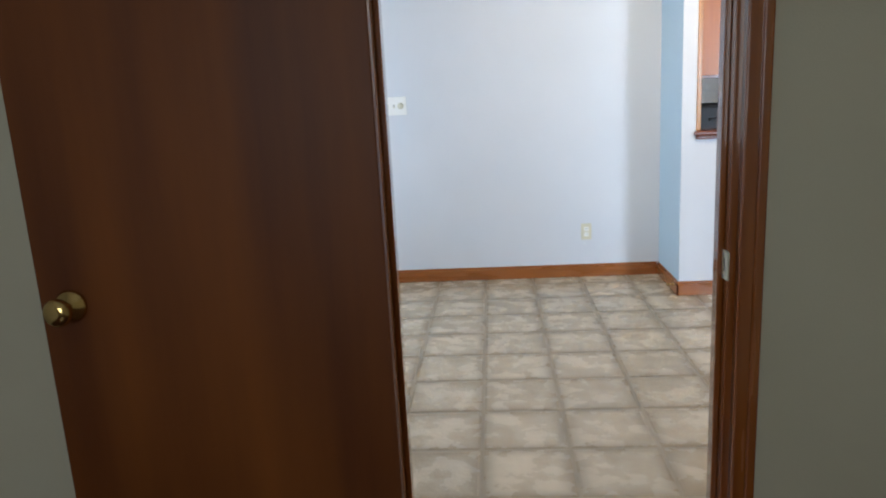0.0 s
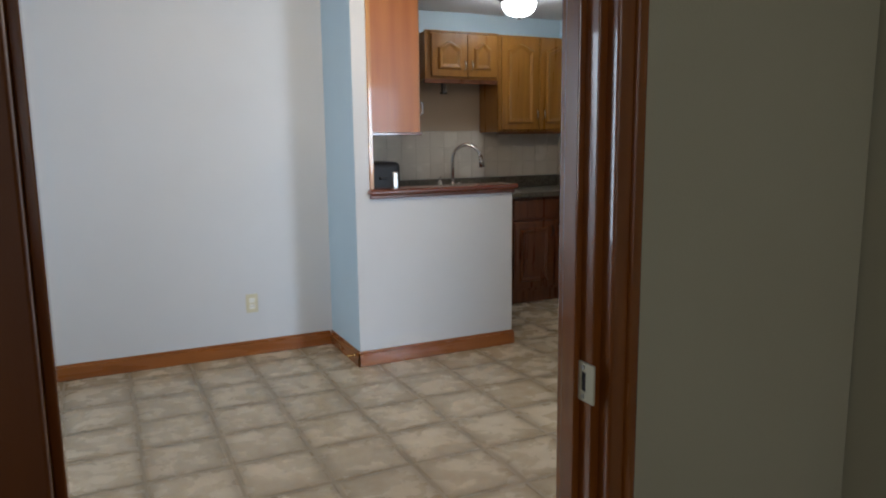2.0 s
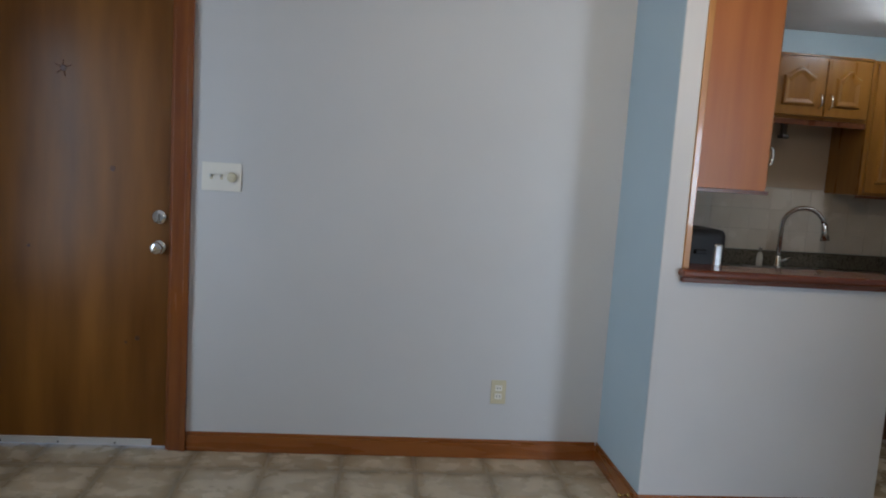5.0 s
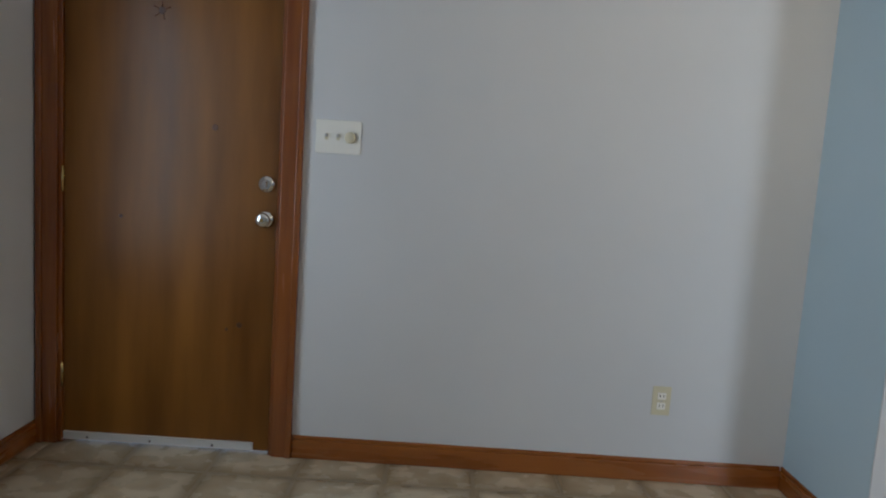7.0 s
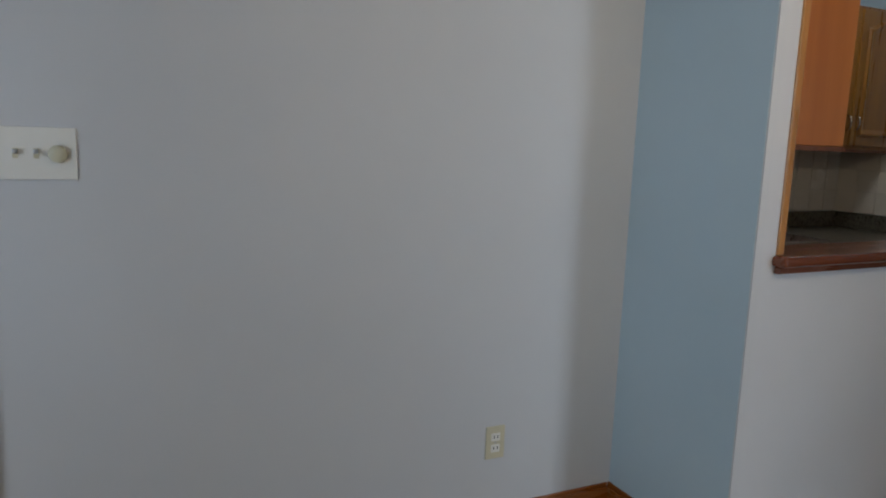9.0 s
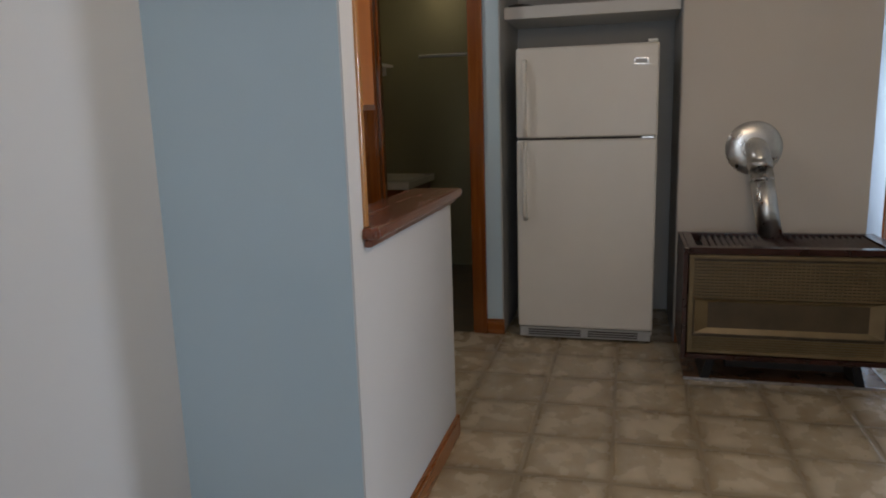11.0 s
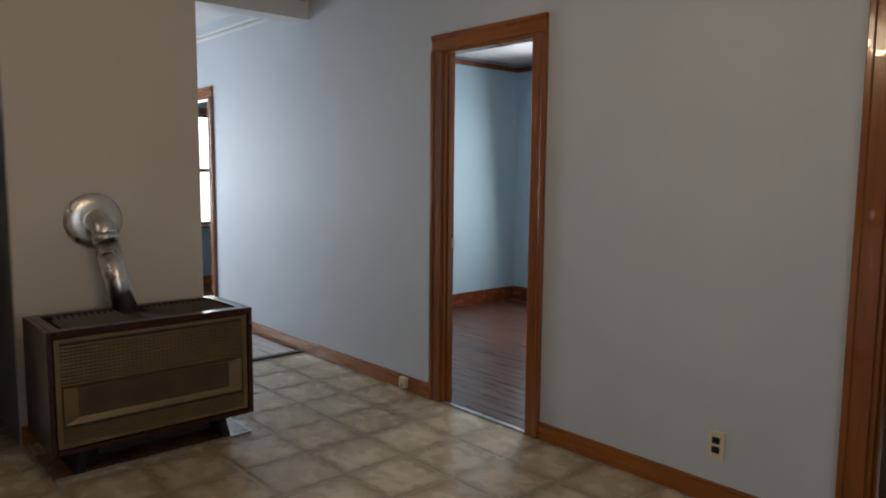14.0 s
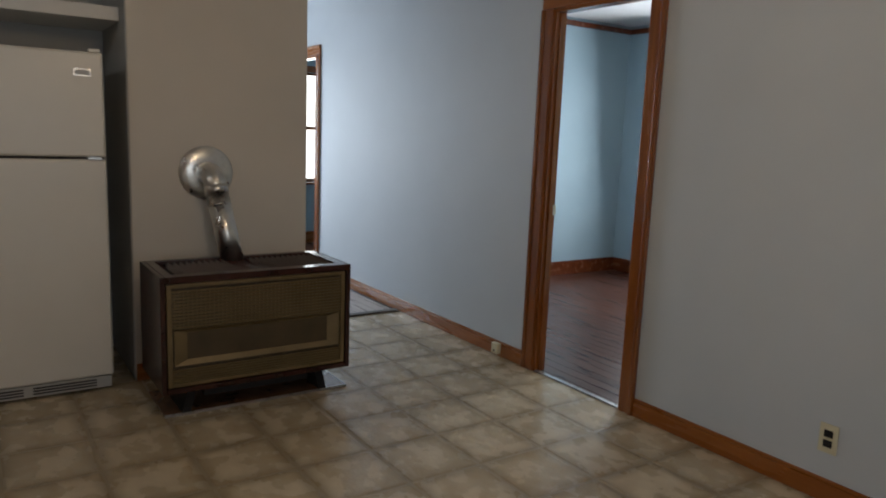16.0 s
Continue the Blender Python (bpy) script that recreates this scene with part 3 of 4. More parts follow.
def strike_plate(x, y, z):
    t = thing("strike_plate", (x, y, z), "brass strike plate on the door jamb", "strike plate")
    part("plate", boxes((x - 0.003, x, y - 0.024, y - 0.006, z - 0.029, z + 0.029), (x - 0.003, x, y + 0.006, y + 0.012, z - 0.029, z + 0.029),
                        (x - 0.003, x, y - 0.006, y + 0.006, z - 0.029, z - 0.015), (x - 0.003, x, y - 0.006, y + 0.006, z + 0.015, z + 0.029)), IVORY, t)
    part("latch_hole", boxes((x - 0.001, x + 0.001, y - 0.0058, y + 0.0058, z - 0.0148, z + 0.0148)), DARK, t)
    for dz in (-0.022, 0.022):
        part("screw", lathe(bmesh.new(), (x - 0.003, y, z + dz), (-1, 0, 0), ((0.004, 0), (0.003, 0.002)), 8), STEEL, t)
    return t


strike_plate(1.1165, 1.534, 0.976)
strike_plate(3.3865, 1.546, 0.950)


# ---- plates on the walls ----
def outlet(name, x, y, z, ny, plate_mat, face_mat, label, axis="x", nx=0):
    t = thing(name, (x, y, z), label, "wall outlet")

    def b(w0, w1, d0, d1, h0, h1, bev=0):
        bm = bmesh.new()
        if axis == "x":
            lo, hi = sorted((y + ny * d0, y + ny * d1))
            return box(bm, x + w0, x + w1, lo, hi, z + h0, z + h1, bev)
        lo, hi = sorted((x + nx * d0, x + nx * d1))
        return box(bm, lo, hi, y + w0, y + w1, z + h0, z + h1, bev)
    part("plate", b(-0.036, 0.036, 0.0005, 0.006, -0.058, 0.058, 0.002), plate_mat, t)
    for dz in (-0.020, 0.020):
        f = part("receptacle", b(-0.017, 0.017, 0.0062, 0.0085, dz - 0.014, dz + 0.014, 0.002), face_mat, t)
        for dx in (-0.007, 0.007):
            part("slot", b(dx - 0.0015, dx + 0.0015, 0.0086, 0.0092, dz - 0.004, dz + 0.006), DARK, f)
    part("screw", b(-0.003, 0.003, 0.0062, 0.0075, -0.003, 0.003), STEEL, t)
    return t


outlet("wall_outlet", 1.300, Y_A, 0.329, -1, IVORY, PLASTIC, "ivory double outlet above the baseboard")
outlet("wall_outlet", 1.687, Y_S, 0.252, 1, IVORY, BLACK, "ivory outlet with dark receptacles on the pale wall")
outlet("wall_outlet", X_E - 0.006, 5.63, 1.12, 0, IVORY, IVORY, "ivory outlet on the kitchen backsplash", "y", -1)

sw = thing("switch_plate", (-0.025, Y_A, 1.285), "ivory triple switch plate with two toggles and dimmer", "light switch")
part("plate", boxes((-0.106, 0.067, Y_A - 0.006, Y_A - 0.0005, 1.211, 1.337), bevel=0.002), PLASTIC, sw)
for x in (-0.064, -0.020):
    s = part("switch_slot", boxes((x - 0.006, x + 0.006, Y_A - 0.0072, Y_A - 0.0062, 1.262, 1.286)), IVORY, sw)
    part("toggle", boxes((x - 0.005, x + 0.005, Y_A - 0.022, Y_A - 0.0073, 1.273, 1.284), bevel=0.0015), STEEL, s, "grey-ivory toggle")
part("dimmer_knob", lathe(bmesh.new(), (0.026, Y_A - 0.0062, 1.274), (0, -1, 0), ((0.021, 0), (0.021, 0.010), (0.018, 0.014), (0.006, 0.0145))), IVORY, sw, "round ivory dimmer knob")

jack = thing("phone_jack", (3.726, 1.63, 0.05), "small ivory phone jack on the baseboard", "phone jack")
part("body", boxes((3.696, 3.756, 1.6145, 1.645, 0.018, 0.085), bevel=0.004), IVORY, jack)
part("socket", boxes((3.719, 3.733, 1.6452, 1.647, 0.03, 0.045)), DARK, jack)

stop = thing("door_stop", (1.79, 4.60, 0.055), "small brass door stop on the baseboard", "door stop")
part("base", lathe(bmesh.new(), (1.7955, 4.64, 0.055), (-1, 0, 0), ((0.012, 0), (0.010, 0.004), (0.006, 0.006))), BRASS, stop)
part("stem", tube(bmesh.new(), (1.789, 4.64, 0.055), (1.762, 4.64, 0.055), 0.005, n=10), BRASS, stop)
part("tip", lathe(bmesh.new(), (1.762, 4.64, 0.055), (-1, 0, 0), ((0.009, 0), (0.010, 0.006), (0.007, 0.012))), BRASS, stop)

# ---- half wall sill and wood lining ----
sill = thing("bar_sill", (2.38, 4.64, 1.0), "dark red-brown wooden bar top on the half wall", "bar top")
bm = bmesh.new()
box(bm, 1.885, 2.875, 4.530, 4.745, 1.009, 1.042, 0.012, 3)
part("board", bm, SILL, sill)
part("apron", boxes((1.895, 2.860, 4.556, 4.5765, 0.988, 1.0085), bevel=0.004), SILL, sill)
structure("trim_opening", boxes((1.8975, 1.924, 4.570, 4.745, 1.0425, 2.339), bevel=0.003), HONEY, "orange stained jamb lining of the kitchen opening", "trim")


# ---- refrigerator ----
fr = thing("refrigerator", (4.55, 4.14, 0), "white top-freezer refrigerator standing in the niche", "refrigerator")
FX, FY0, FY1 = 4.172, 3.748, 4.512
part("body", boxes((FX + 0.065, 4.90, FY0, FY1, 0.035, 1.655), bevel=0.006), ENAMEL, fr)


def fridge_door(z0, z1, hz0, hz1, tip):
    bm = bmesh.new()
    box(bm, FX, FX + 0.058, FY0, FY1, z0, z1, 0.012, 3)
    d = part("door", bm, ENAMEL, fr)
    y = FY1 - 0.050
    pts = [(FX - 0.002, y, hz0), (FX - 0.030, y, hz0 + 0.035), (FX - 0.040, y, hz0 + 0.09), (FX - 0.040, y, (hz0 + hz1) / 2), (FX - 0.040, y, hz1 - 0.09), (FX - 0.030, y, hz1 - 0.035), (FX - 0.002, y, hz1)]
    part("handle", sweep(bmesh.new(), pts, 0.014, 12), ENAMEL, d, "long white handle")
    return d


upper = fridge_door(1.178, 1.668, 1.19, 1.60, 1)
fridge_door(0.078, 1.166, 0.72, 1.155, -1)
part("badge", boxes((FX - 0.003, FX - 0.0005, FY0 + 0.055, FY0 + 0.130, 1.555, 1.590)), STEEL, upper, "small grey metal badge")
part("badge_plate", boxes((FX - 0.0045, FX - 0.0031, FY0 + 0.062, FY0 + 0.123, 1.562, 1.583)), GREY, upper)
part("gasket", boxes((FX + 0.010, FX + 0.064, FY0 + 0.01, FY1 - 0.01, 1.1665, 1.1775)), DARK, fr)
part("hinge_cap", boxes((FX + 0.005, FX + 0.06, FY0 + 0.01, FY0 + 0.06, 1.6685, 1.685), bevel=0.004), PLASTIC, fr)
part("hinge", boxes((FX - 0.002, FX + 0.009, FY0 + 0.02, FY0 + 0.08, 1.1668, 1.1772)), STEEL, fr)
kick = part("kick_grille", boxes((FX + 0.012, FX + 0.06, FY0 + 0.01, FY1 - 0.01, 0.015, 0.073), bevel=0.003), GREY, fr)
for y0, y1 in ((FY0 + 0.08, FY0 + 0.36), (FY0 + 0.40, FY1 - 0.06)):
    for z in (0.026, 0.040, 0.054):
        part("vent_slot", boxes((FX + 0.0105, FX + 0.0118, y0, y1, z, z + 0.008)), DARK, kick)
for y in (FY0 + 0.05, FY1 - 0.05):
    part("foot", lathe(bmesh.new(), (FX + 0.1, y, 0.0), (0, 0, 1), ((0.02, 0), (0.02, 0.034)), 12), BLACK, fr)
    part("foot", lathe(bmesh.new(), (4.85, y, 0.0), (0, 0, 1), ((0.02, 0), (0.02, 0.034)), 12), BLACK, fr)

shelf = solid("niche_shelf", boxes((4.400, 4.941, 3.633, 4.611, 1.852, 1.920), bevel=0.003), WHITEPAINT, "white painted shelf above the refrigerator", "shelf")
bm = bmesh.new()
sweep(bm, [(4.43, 4.59, 1.926), (4.45, 4.54, 1.931), (4.445, 4.48, 1.928), (4.46, 4.44, 1.924)], [0.006, 0.011, 0.008, 0.004], 8)
solid("dark_rag", bm, CLOTH, "small dark rag lying on the niche shelf", "rag")

# ---- gas heater ----
ht = thing("gas_heater", (3.75, 3.16, 0), "brown and tan enamelled gas room heater with louvred front", "heater")
HX0, HX1, HY0, HY1, HZ0, HZ1 = 3.600, 4.040, 2.708, 3.637, 0.135, 0.680
part("side_panel", boxes((HX0 - 0.004, HX1, HY0, HY0 + 0.022, HZ0, HZ1), bevel=0.004), ENAMELBROWN, ht)
part("side_panel", boxes((HX0 - 0.004, HX1, HY1 - 0.022, HY1, HZ0, HZ1), bevel=0.004), ENAMELBROWN, ht)
part("bottom_panel", boxes((HX0 - 0.004, HX1, HY0 + 0.0225, HY1 - 0.0225, HZ0, HZ0 + 0.022), bevel=0.003), ENAMELBROWN, ht)
part("back_panel", boxes((HX1 - 0.01, HX1, HY0 + 0.0225, HY1 - 0.0225, HZ0 + 0.023, HZ1 - 0.01)), ENAMELBROWN, ht)
top = part("top_frame", boxes((HX0 - 0.004, HX0 + 0.05, HY0 + 0.0225, HY1 - 0.0225, HZ1 - 0.03, HZ1), (HX1 - 0.04, HX1, HY0 + 0.0225, HY1 - 0.0225, HZ1 - 0.009, HZ1),
                              (HX0 + 0.05, HX1 - 0.04, HY0 + 0.0225, HY0 + 0.06, HZ1 - 0.02, HZ1), (HX0 + 0.05, HX1 - 0.04, HY1 - 0.06, HY1 - 0.0225, HZ1 - 0.02, HZ1)), ENAMELBROWN, ht)
part("top_well", boxes((HX0 + 0.05, HX1 - 0.04, HY0 + 0.06, HY1 - 0.06, HZ1 - 0.05, HZ1 - 0.04)), DARK, ht)
bm = bmesh.new()
for k in range(26):
    y = HY0 + 0.072 + k * 0.0295
    vs = [bm.verts.new(c) for c in ((HX0 + 0.052, y, HZ1 - 0.004), (HX1 - 0.042, y, HZ1 - 0.004), (HX1 - 0.042, y + 0.020, HZ1 - 0.022), (HX0 + 0.052, y + 0.020, HZ1 - 0.022))]
    f = bm.faces.new(vs)
    r = bmesh.ops.extrude_face_region(bm, geom=[f])
    bmesh.ops.translate(bm, verts=[v for v in r["geom"] if isinstance(v, bmesh.types.BMVert)], vec=(0, 0, -0.003))
part("top_louvres", bm, ENAMELBROWN, ht, "row of dark brown louvres")
FRX = HX0 + 0.004
fy0, fy1, fz0, fz1 = HY0 + 0.028, HY1 - 0.028, HZ0 + 0.028, HZ1 - 0.036
front = part("front_frame", boxes((FRX, FRX + 0.016, fy0, fy0 + 0.022, fz0, fz1), (FRX, FRX + 0.016, fy1 - 0.022, fy1, fz0, fz1), (FRX, FRX + 0.016, fy0 + 0.022, fy1 - 0.022, fz1 - 0.018, fz1), (FRX, FRX + 0.016, fy0 + 0.022, fy1 - 0.022, fz0, fz0 + 0.018), bevel=0.002), TAN, ht, "tan metal front frame")
part("grille_backing", boxes((FRX + 0.017, FRX + 0.022, fy0 + 0.02, fy1 - 0.02, fz0 + 0.01, fz1 - 0.01)), GRILLE, ht)
for k in range(12):
    z = 0.437 + k * 0.0152
    part("grille_slat", boxes((FRX + 0.003, FRX + 0.016, fy0 + 0.0225, fy1 - 0.0225, z, z + 0.0085)), TAN, front)
for k in range(5):
    z = fz0 + 0.0215 + k * 0.0125
    part("grille_slat", boxes((FRX + 0.003, FRX + 0.016, fy0 + 0.0225, fy1 - 0.0225, z, z + 0.0075)), TAN, front)
for k in range(42):
    y = fy0 + 0.034 + k * 0.0195
    part("grille_rib", boxes((FRX + 0.002, FRX + 0.0155, y, y + 0.0035, 0.434, 0.614)), TAN, front)
# sloped surround of the viewing slot
bm = bmesh.new()
o = [(fy0 + 0.03, 0.262), (fy1 - 0.03, 0.262), (fy1 - 0.03, 0.430), (fy0 + 0.03, 0.430)]
i_ = [(fy0 + 0.155, 0.312), (fy1 - 0.155, 0.312), (fy1 - 0.155, 0.394), (fy0 + 0.155, 0.394)]
vo = [bm.verts.new((FRX + 0.001, y, z)) for y, z in o]
vi = [bm.verts.new((FRX + 0.034, y, z)) for y, z in i_]
for k in range(4):
    bm.faces.new((vo[k], vo[(k + 1) % 4], vi[(k + 1) % 4], vi[k]))
vb = [bm.verts.new((FRX + 0.016, y, z)) for y, z in o]
for k in range(4):
    bm.faces.new((vo[k], vb[k], vb[(k + 1) % 4], vo[(k + 1) % 4]))
part("slot_surround", bm, TAN, ht, "sloped tan metal surround")
part("viewing_slot", boxes((FRX + 0.034, FRX + 0.040, fy0 + 0.15, fy1 - 0.15, 0.307, 0.399)), SLOTBROWN, ht, "dark brown viewing slot")
for y in (HY0 + 0.13, HY1 - 0.17):
    bm = bmesh.new()
    box(bm, HX0 + 0.06, HX1 - 0.05, y, y + 0.04, 0.014, HZ0)
    for v in bm.verts:
        if v.co.z < 0.1:
            v.co.y += -0.03 if y < 3 else 0.03
    # Legs are black to put the shade under the heater into their colour.
    part("leg", bm, BLACK, ht)
part("burner_box", boxes((HX0 + 0.12, HX1 - 0.06, HY0 + 0.18, HY1 - 0.22, 0.06, HZ0 - 0.001)), DARK, ht)
pad = thing("heater_pad", (3.84, 3.15, 0), "thin brown floor pad, floor reflection in its colour, with bright metal edge", "floor pad")
part("board", boxes((3.670, 4.02, 2.698, 3.615, 0.001, 0.0130), bevel=0.002), PADBROWN, pad)
part("edge_strip", boxes((3.660, 3.6695, 2.690, 3.615, 0.001, 0.0138), (3.6696, 4.02, 2.690, 2.6975, 0.001, 0.0138), bevel=0.001), STEEL, pad, "bright metal edge strip")

vent = thing("vent_pipe", (4.0, 3.23, 1.09), "galvanised steel vent pipe from heater into wall", "vent pipe")
part("wall_flange", lathe(bmesh.new(), (4.249, 3.253, 1.100), (-1, 0, 0), ((0.143, 0), (0.143, 0.004), (0.130, 0.014), (0.092, 0.024), (0.066, 0.026)), 36), GALV, vent, "round shiny metal wall flange")
part("elbow", sweep(bmesh.new(), [(4.225, 3.253, 1.100), (4.185, 3.2525, 1.100), (4.158, 3.251, 1.096), (4.136, 3.250, 1.085), (4.120, 3.2475, 1.068), (4.110, 3.2445, 1.046), (4.104, 3.2425, 1.026)], 0.058, 28), GALV, vent)
part("collar", tube(bmesh.new(), (4.1065, 3.2435, 1.040), (4.094, 3.2385, 0.998), 0.0605, n=32), GALV, vent)
part("lower_pipe", tube(bmesh.new(), (4.095, 3.239, 1.002), (3.985, 3.190, 0.640), 0.0575, n=32), GALV, vent)
part("collar", tube(bmesh.new(), (4.080, 3.2325, 0.950), (4.0765, 3.231, 0.938), 0.0592, n=32), GALV, vent)

# ---- kitchen ----
UF, BACK = 5.765, 6.078


def arch_door(cab, name, x0, x1, z0, z1, y, mat, handle_side, arch=True, hz=None, metal=CHROME, pull="curved chrome pull"):
    """A raised-panel door in the plane y, facing -y, with an arched panel."""
    bm = bmesh.new()
    box(bm, x0, x1, y - 0.019, y - 0.001, z0, z1, 0.003)
    d = part(name, bm, mat, cab)
    px0, px1, pz0 = x0 + 0.055, x1 - 0.055, z0 + 0.055
    side = z1 - (0.095 if arch else 0.055)
    rise = 0.045 if arch else 0.0
    n = 12

    def outline(inset):
        pts = [(px0 + inset, pz0 + inset), (px1 - inset, pz0 + inset)]
        for k in range(n + 1):
            s = k / n
            x = px1 - inset - s * (px1 - px0 - 2 * inset)
            bump = math.sin(math.pi * s) ** 2 if arch else 0
            pts.append((x, side - inset + rise * bump))
        return pts
    bm = bmesh.new()
    rings = [[bm.verts.new((x, y - 0.0195 - dy, z)) for x, z in outline(ins)] for ins, dy in ((0, 0.0), (0.007, 0.012), (0.016, 0.013), (0.036, 0.003), (0.042, 0.0025))]
    for a, b in zip(rings, rings[1:]):
        for k in range(len(a)):
            bm.faces.new((a[k], a[(k + 1) % len(a)], b[(k + 1) % len(a)], b[k]))
    bm.faces.new(rings[-1])
    part("raised_panel", bm, mat, d)
    if handle_side:
        hx = x1 - 0.028 if handle_side > 0 else x0 + 0.028
        zc = hz if hz else z0 + 0.11
        part("handle", sweep(bmesh.new(), [(hx, y - 0.019, zc - 0.04), (hx, y - 0.042, zc - 0.028), (hx, y - 0.046, zc), (hx, y - 0.042, zc + 0.028), (hx, y - 0.019, zc + 0.04)], [0.006, 0.005, 0.006, 0.005, 0.006], 8), metal, d, pull)
    return d


sc = thing("wall_cabinet", (3.13, 5.87, 1.78), "golden oak wall cabinet above the sink with arched doors", "kitchen cabinet", "kitchen wall cabinets")
part("body", boxes((2.80, 3.440, UF, BACK, 1.780, 2.130), bevel=0.002), OAK, sc)
arch_door(sc, "door", 2.850, 3.157, 1.800, 2.115, UF, OAK, 1, True, 1.885)
arch_door(sc, "door", 3.163, 3.425, 1.800, 2.115, UF, OAK, -1, True, 1.885)
part("light_rail", boxes((2.80, 3.44, UF + 0.004, UF + 0.024, 1.750, 1.7795)), OAKDARK, sc)
part("crown_strip", boxes((2.80, 3.44, UF - 0.012, UF + 0.01, 2.1305, 2.142), bevel=0.003), OAK, sc)
tc = thing("wall_cabinet", (3.84, 5.87, 1.385), "golden oak double wall cabinet with tall arched doors", "kitchen cabinet", "kitchen wall cabinets")
part("body", boxes((3.442, 4.230, UF - 0.006, BACK, 1.372, 2.136), bevel=0.002), OAK, tc)
arch_door(tc, "door", 3.462, 3.818, 1.390, 2.120, UF - 0.006, OAK, 1, True, 1.515)
arch_door(tc, "door", 3.832, 4.214, 1.390, 2.120, UF - 0.006, OAK, -1, True, 1.515)
part("bottom_rail", boxes((3.442, 4.230, UF - 0.002, UF + 0.02, 1.356, 1.3715)), OAKDARK, tc)
lc = thing("wall_cabinet", (2.13, 5.4, 1.385), "orange oak wall cabinet with plain end panel", "kitchen cabinet", "kitchen wall cabinets")
part("end_panel", boxes((1.926, 2.252, 4.657, 4.675, 1.366, 2.165), bevel=0.002), PANEL, lc, "plain orange wood end panel")
part("body", boxes((1.926, 2.252, 4.676, BACK, 1.366, 2.165)), OAK, lc)
for k in range(3):
    y0 = 4.68 + k * 0.405
    d = part("door", boxes((2.253, 2.272, y0 + 0.004, y0 + 0.398, 1.376, 2.155), bevel=0.003), OAK, lc)
    part("handle", sweep(bmesh.new(), [(2.272, y0 + 0.03, 1.47), (2.295, y0 + 0.03, 1.48), (2.299, y0 + 0.03, 1.51), (2.295, y0 + 0.03, 1.54), (2.272, y0 + 0.03, 1.55)], 0.006, 8), CHROME, d, "curved chrome pull")
part("bottom_rail", boxes((1.926, 2.270, 4.662, 4.69, 1.350, 1.3655)), OAKDARK, lc)

hook = thing("under_cabinet_hook", (2.95, 5.80, 1.70), "small dark bracket under the sink cabinet", "bracket")
part("stem", boxes((2.975, 3.005, 5.82, 5.85, 1.690, 1.7795), bevel=0.004), BRONZE, hook)
part("clip", boxes((2.968, 3.012, 5.805, 5.86, 1.670, 1.691), bevel=0.005), BRONZE, hook)

# base cabinets
bc = thing("base_cabinet", (3.4, 5.72, 0), "dark red-brown base cabinet with raised-panel doors", "kitchen cabinet", "kitchen base cabinets")
CF = 5.445
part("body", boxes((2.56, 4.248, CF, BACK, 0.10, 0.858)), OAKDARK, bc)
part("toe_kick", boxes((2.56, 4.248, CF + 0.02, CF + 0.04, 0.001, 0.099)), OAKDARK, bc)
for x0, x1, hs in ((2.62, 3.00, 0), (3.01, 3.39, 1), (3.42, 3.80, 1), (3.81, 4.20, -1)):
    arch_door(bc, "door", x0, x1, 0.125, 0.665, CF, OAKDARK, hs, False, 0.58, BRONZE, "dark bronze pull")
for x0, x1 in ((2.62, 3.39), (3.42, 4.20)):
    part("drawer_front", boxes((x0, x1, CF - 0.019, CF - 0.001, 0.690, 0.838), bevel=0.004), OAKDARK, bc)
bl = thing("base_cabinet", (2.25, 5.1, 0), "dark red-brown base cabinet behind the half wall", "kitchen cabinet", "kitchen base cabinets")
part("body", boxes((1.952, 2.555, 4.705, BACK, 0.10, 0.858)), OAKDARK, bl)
part("toe_kick", boxes((1.952, 2.49, 4.71, 5.5, 0.001, 0.099)), DARK, bl)
ct = thing("countertop", (3.1, 5.7, 0.86), "dark speckled laminate worktop with low upstand", "countertop")
bm = boxes((2.58, 2.93, 5.415, 6.026, 0.860, 0.898), (3.50, 4.248, 5.415, 6.026, 0.860, 0.898), (2.93, 3.50, 5.415, 5.50, 0.860, 0.898), (2.93, 3.50, 5.90, 6.026, 0.860, 0.898), (1.953, 2.58, 4.703, 6.026, 0.860, 0.898))
part("top", bm, COUNTER, ct)
part("upstand", boxes((1.953, 4.248, 6.006, 6.0265, 0.8985, 0.995), bevel=0.003), COUNTER, ct)
part("upstand", boxes((4.229, 4.2485, 5.43, 6.0055, 0.8985, 0.995), bevel=0.003), COUNTER, ct)
part("front_edge", boxes((2.585, 4.247, 5.408, 5.4149, 0.858, 0.900), bevel=0.003), COUNTER, ct)
sk = thing("kitchen_sink", (3.2, 5.7, 0.75), "stainless steel sink set into the worktop", "sink")
part("bowl", boxes((2.931, 3.499, 5.501, 5.899, 0.735, 0.742), (2.931, 2.940, 5.501, 5.899, 0.780, 0.897), (3.490, 3.499, 5.501, 5.899, 0.780, 0.897), (2.940, 3.490, 5.501, 5.510, 0.780, 0.897), (2.940, 3.490, 5.890, 5.899, 0.780, 0.897)), STEEL, sk)
part("rim", boxes((2.915, 3.515, 5.485, 5.503, 0.8985, 0.904), (2.915, 3.515, 5.895, 5.965, 0.8985, 0.904), (2.915, 2.935, 5.503, 5.895, 0.8985, 0.904), (3.495, 3.515, 5.503, 5.895, 0.8985, 0.904)), STEEL, sk)
fa = thing("faucet", (3.10, 5.93, 0.904), "tall chrome gooseneck faucet with pull-down spray", "faucet")
FXX, FYY = 3.135, 5.93
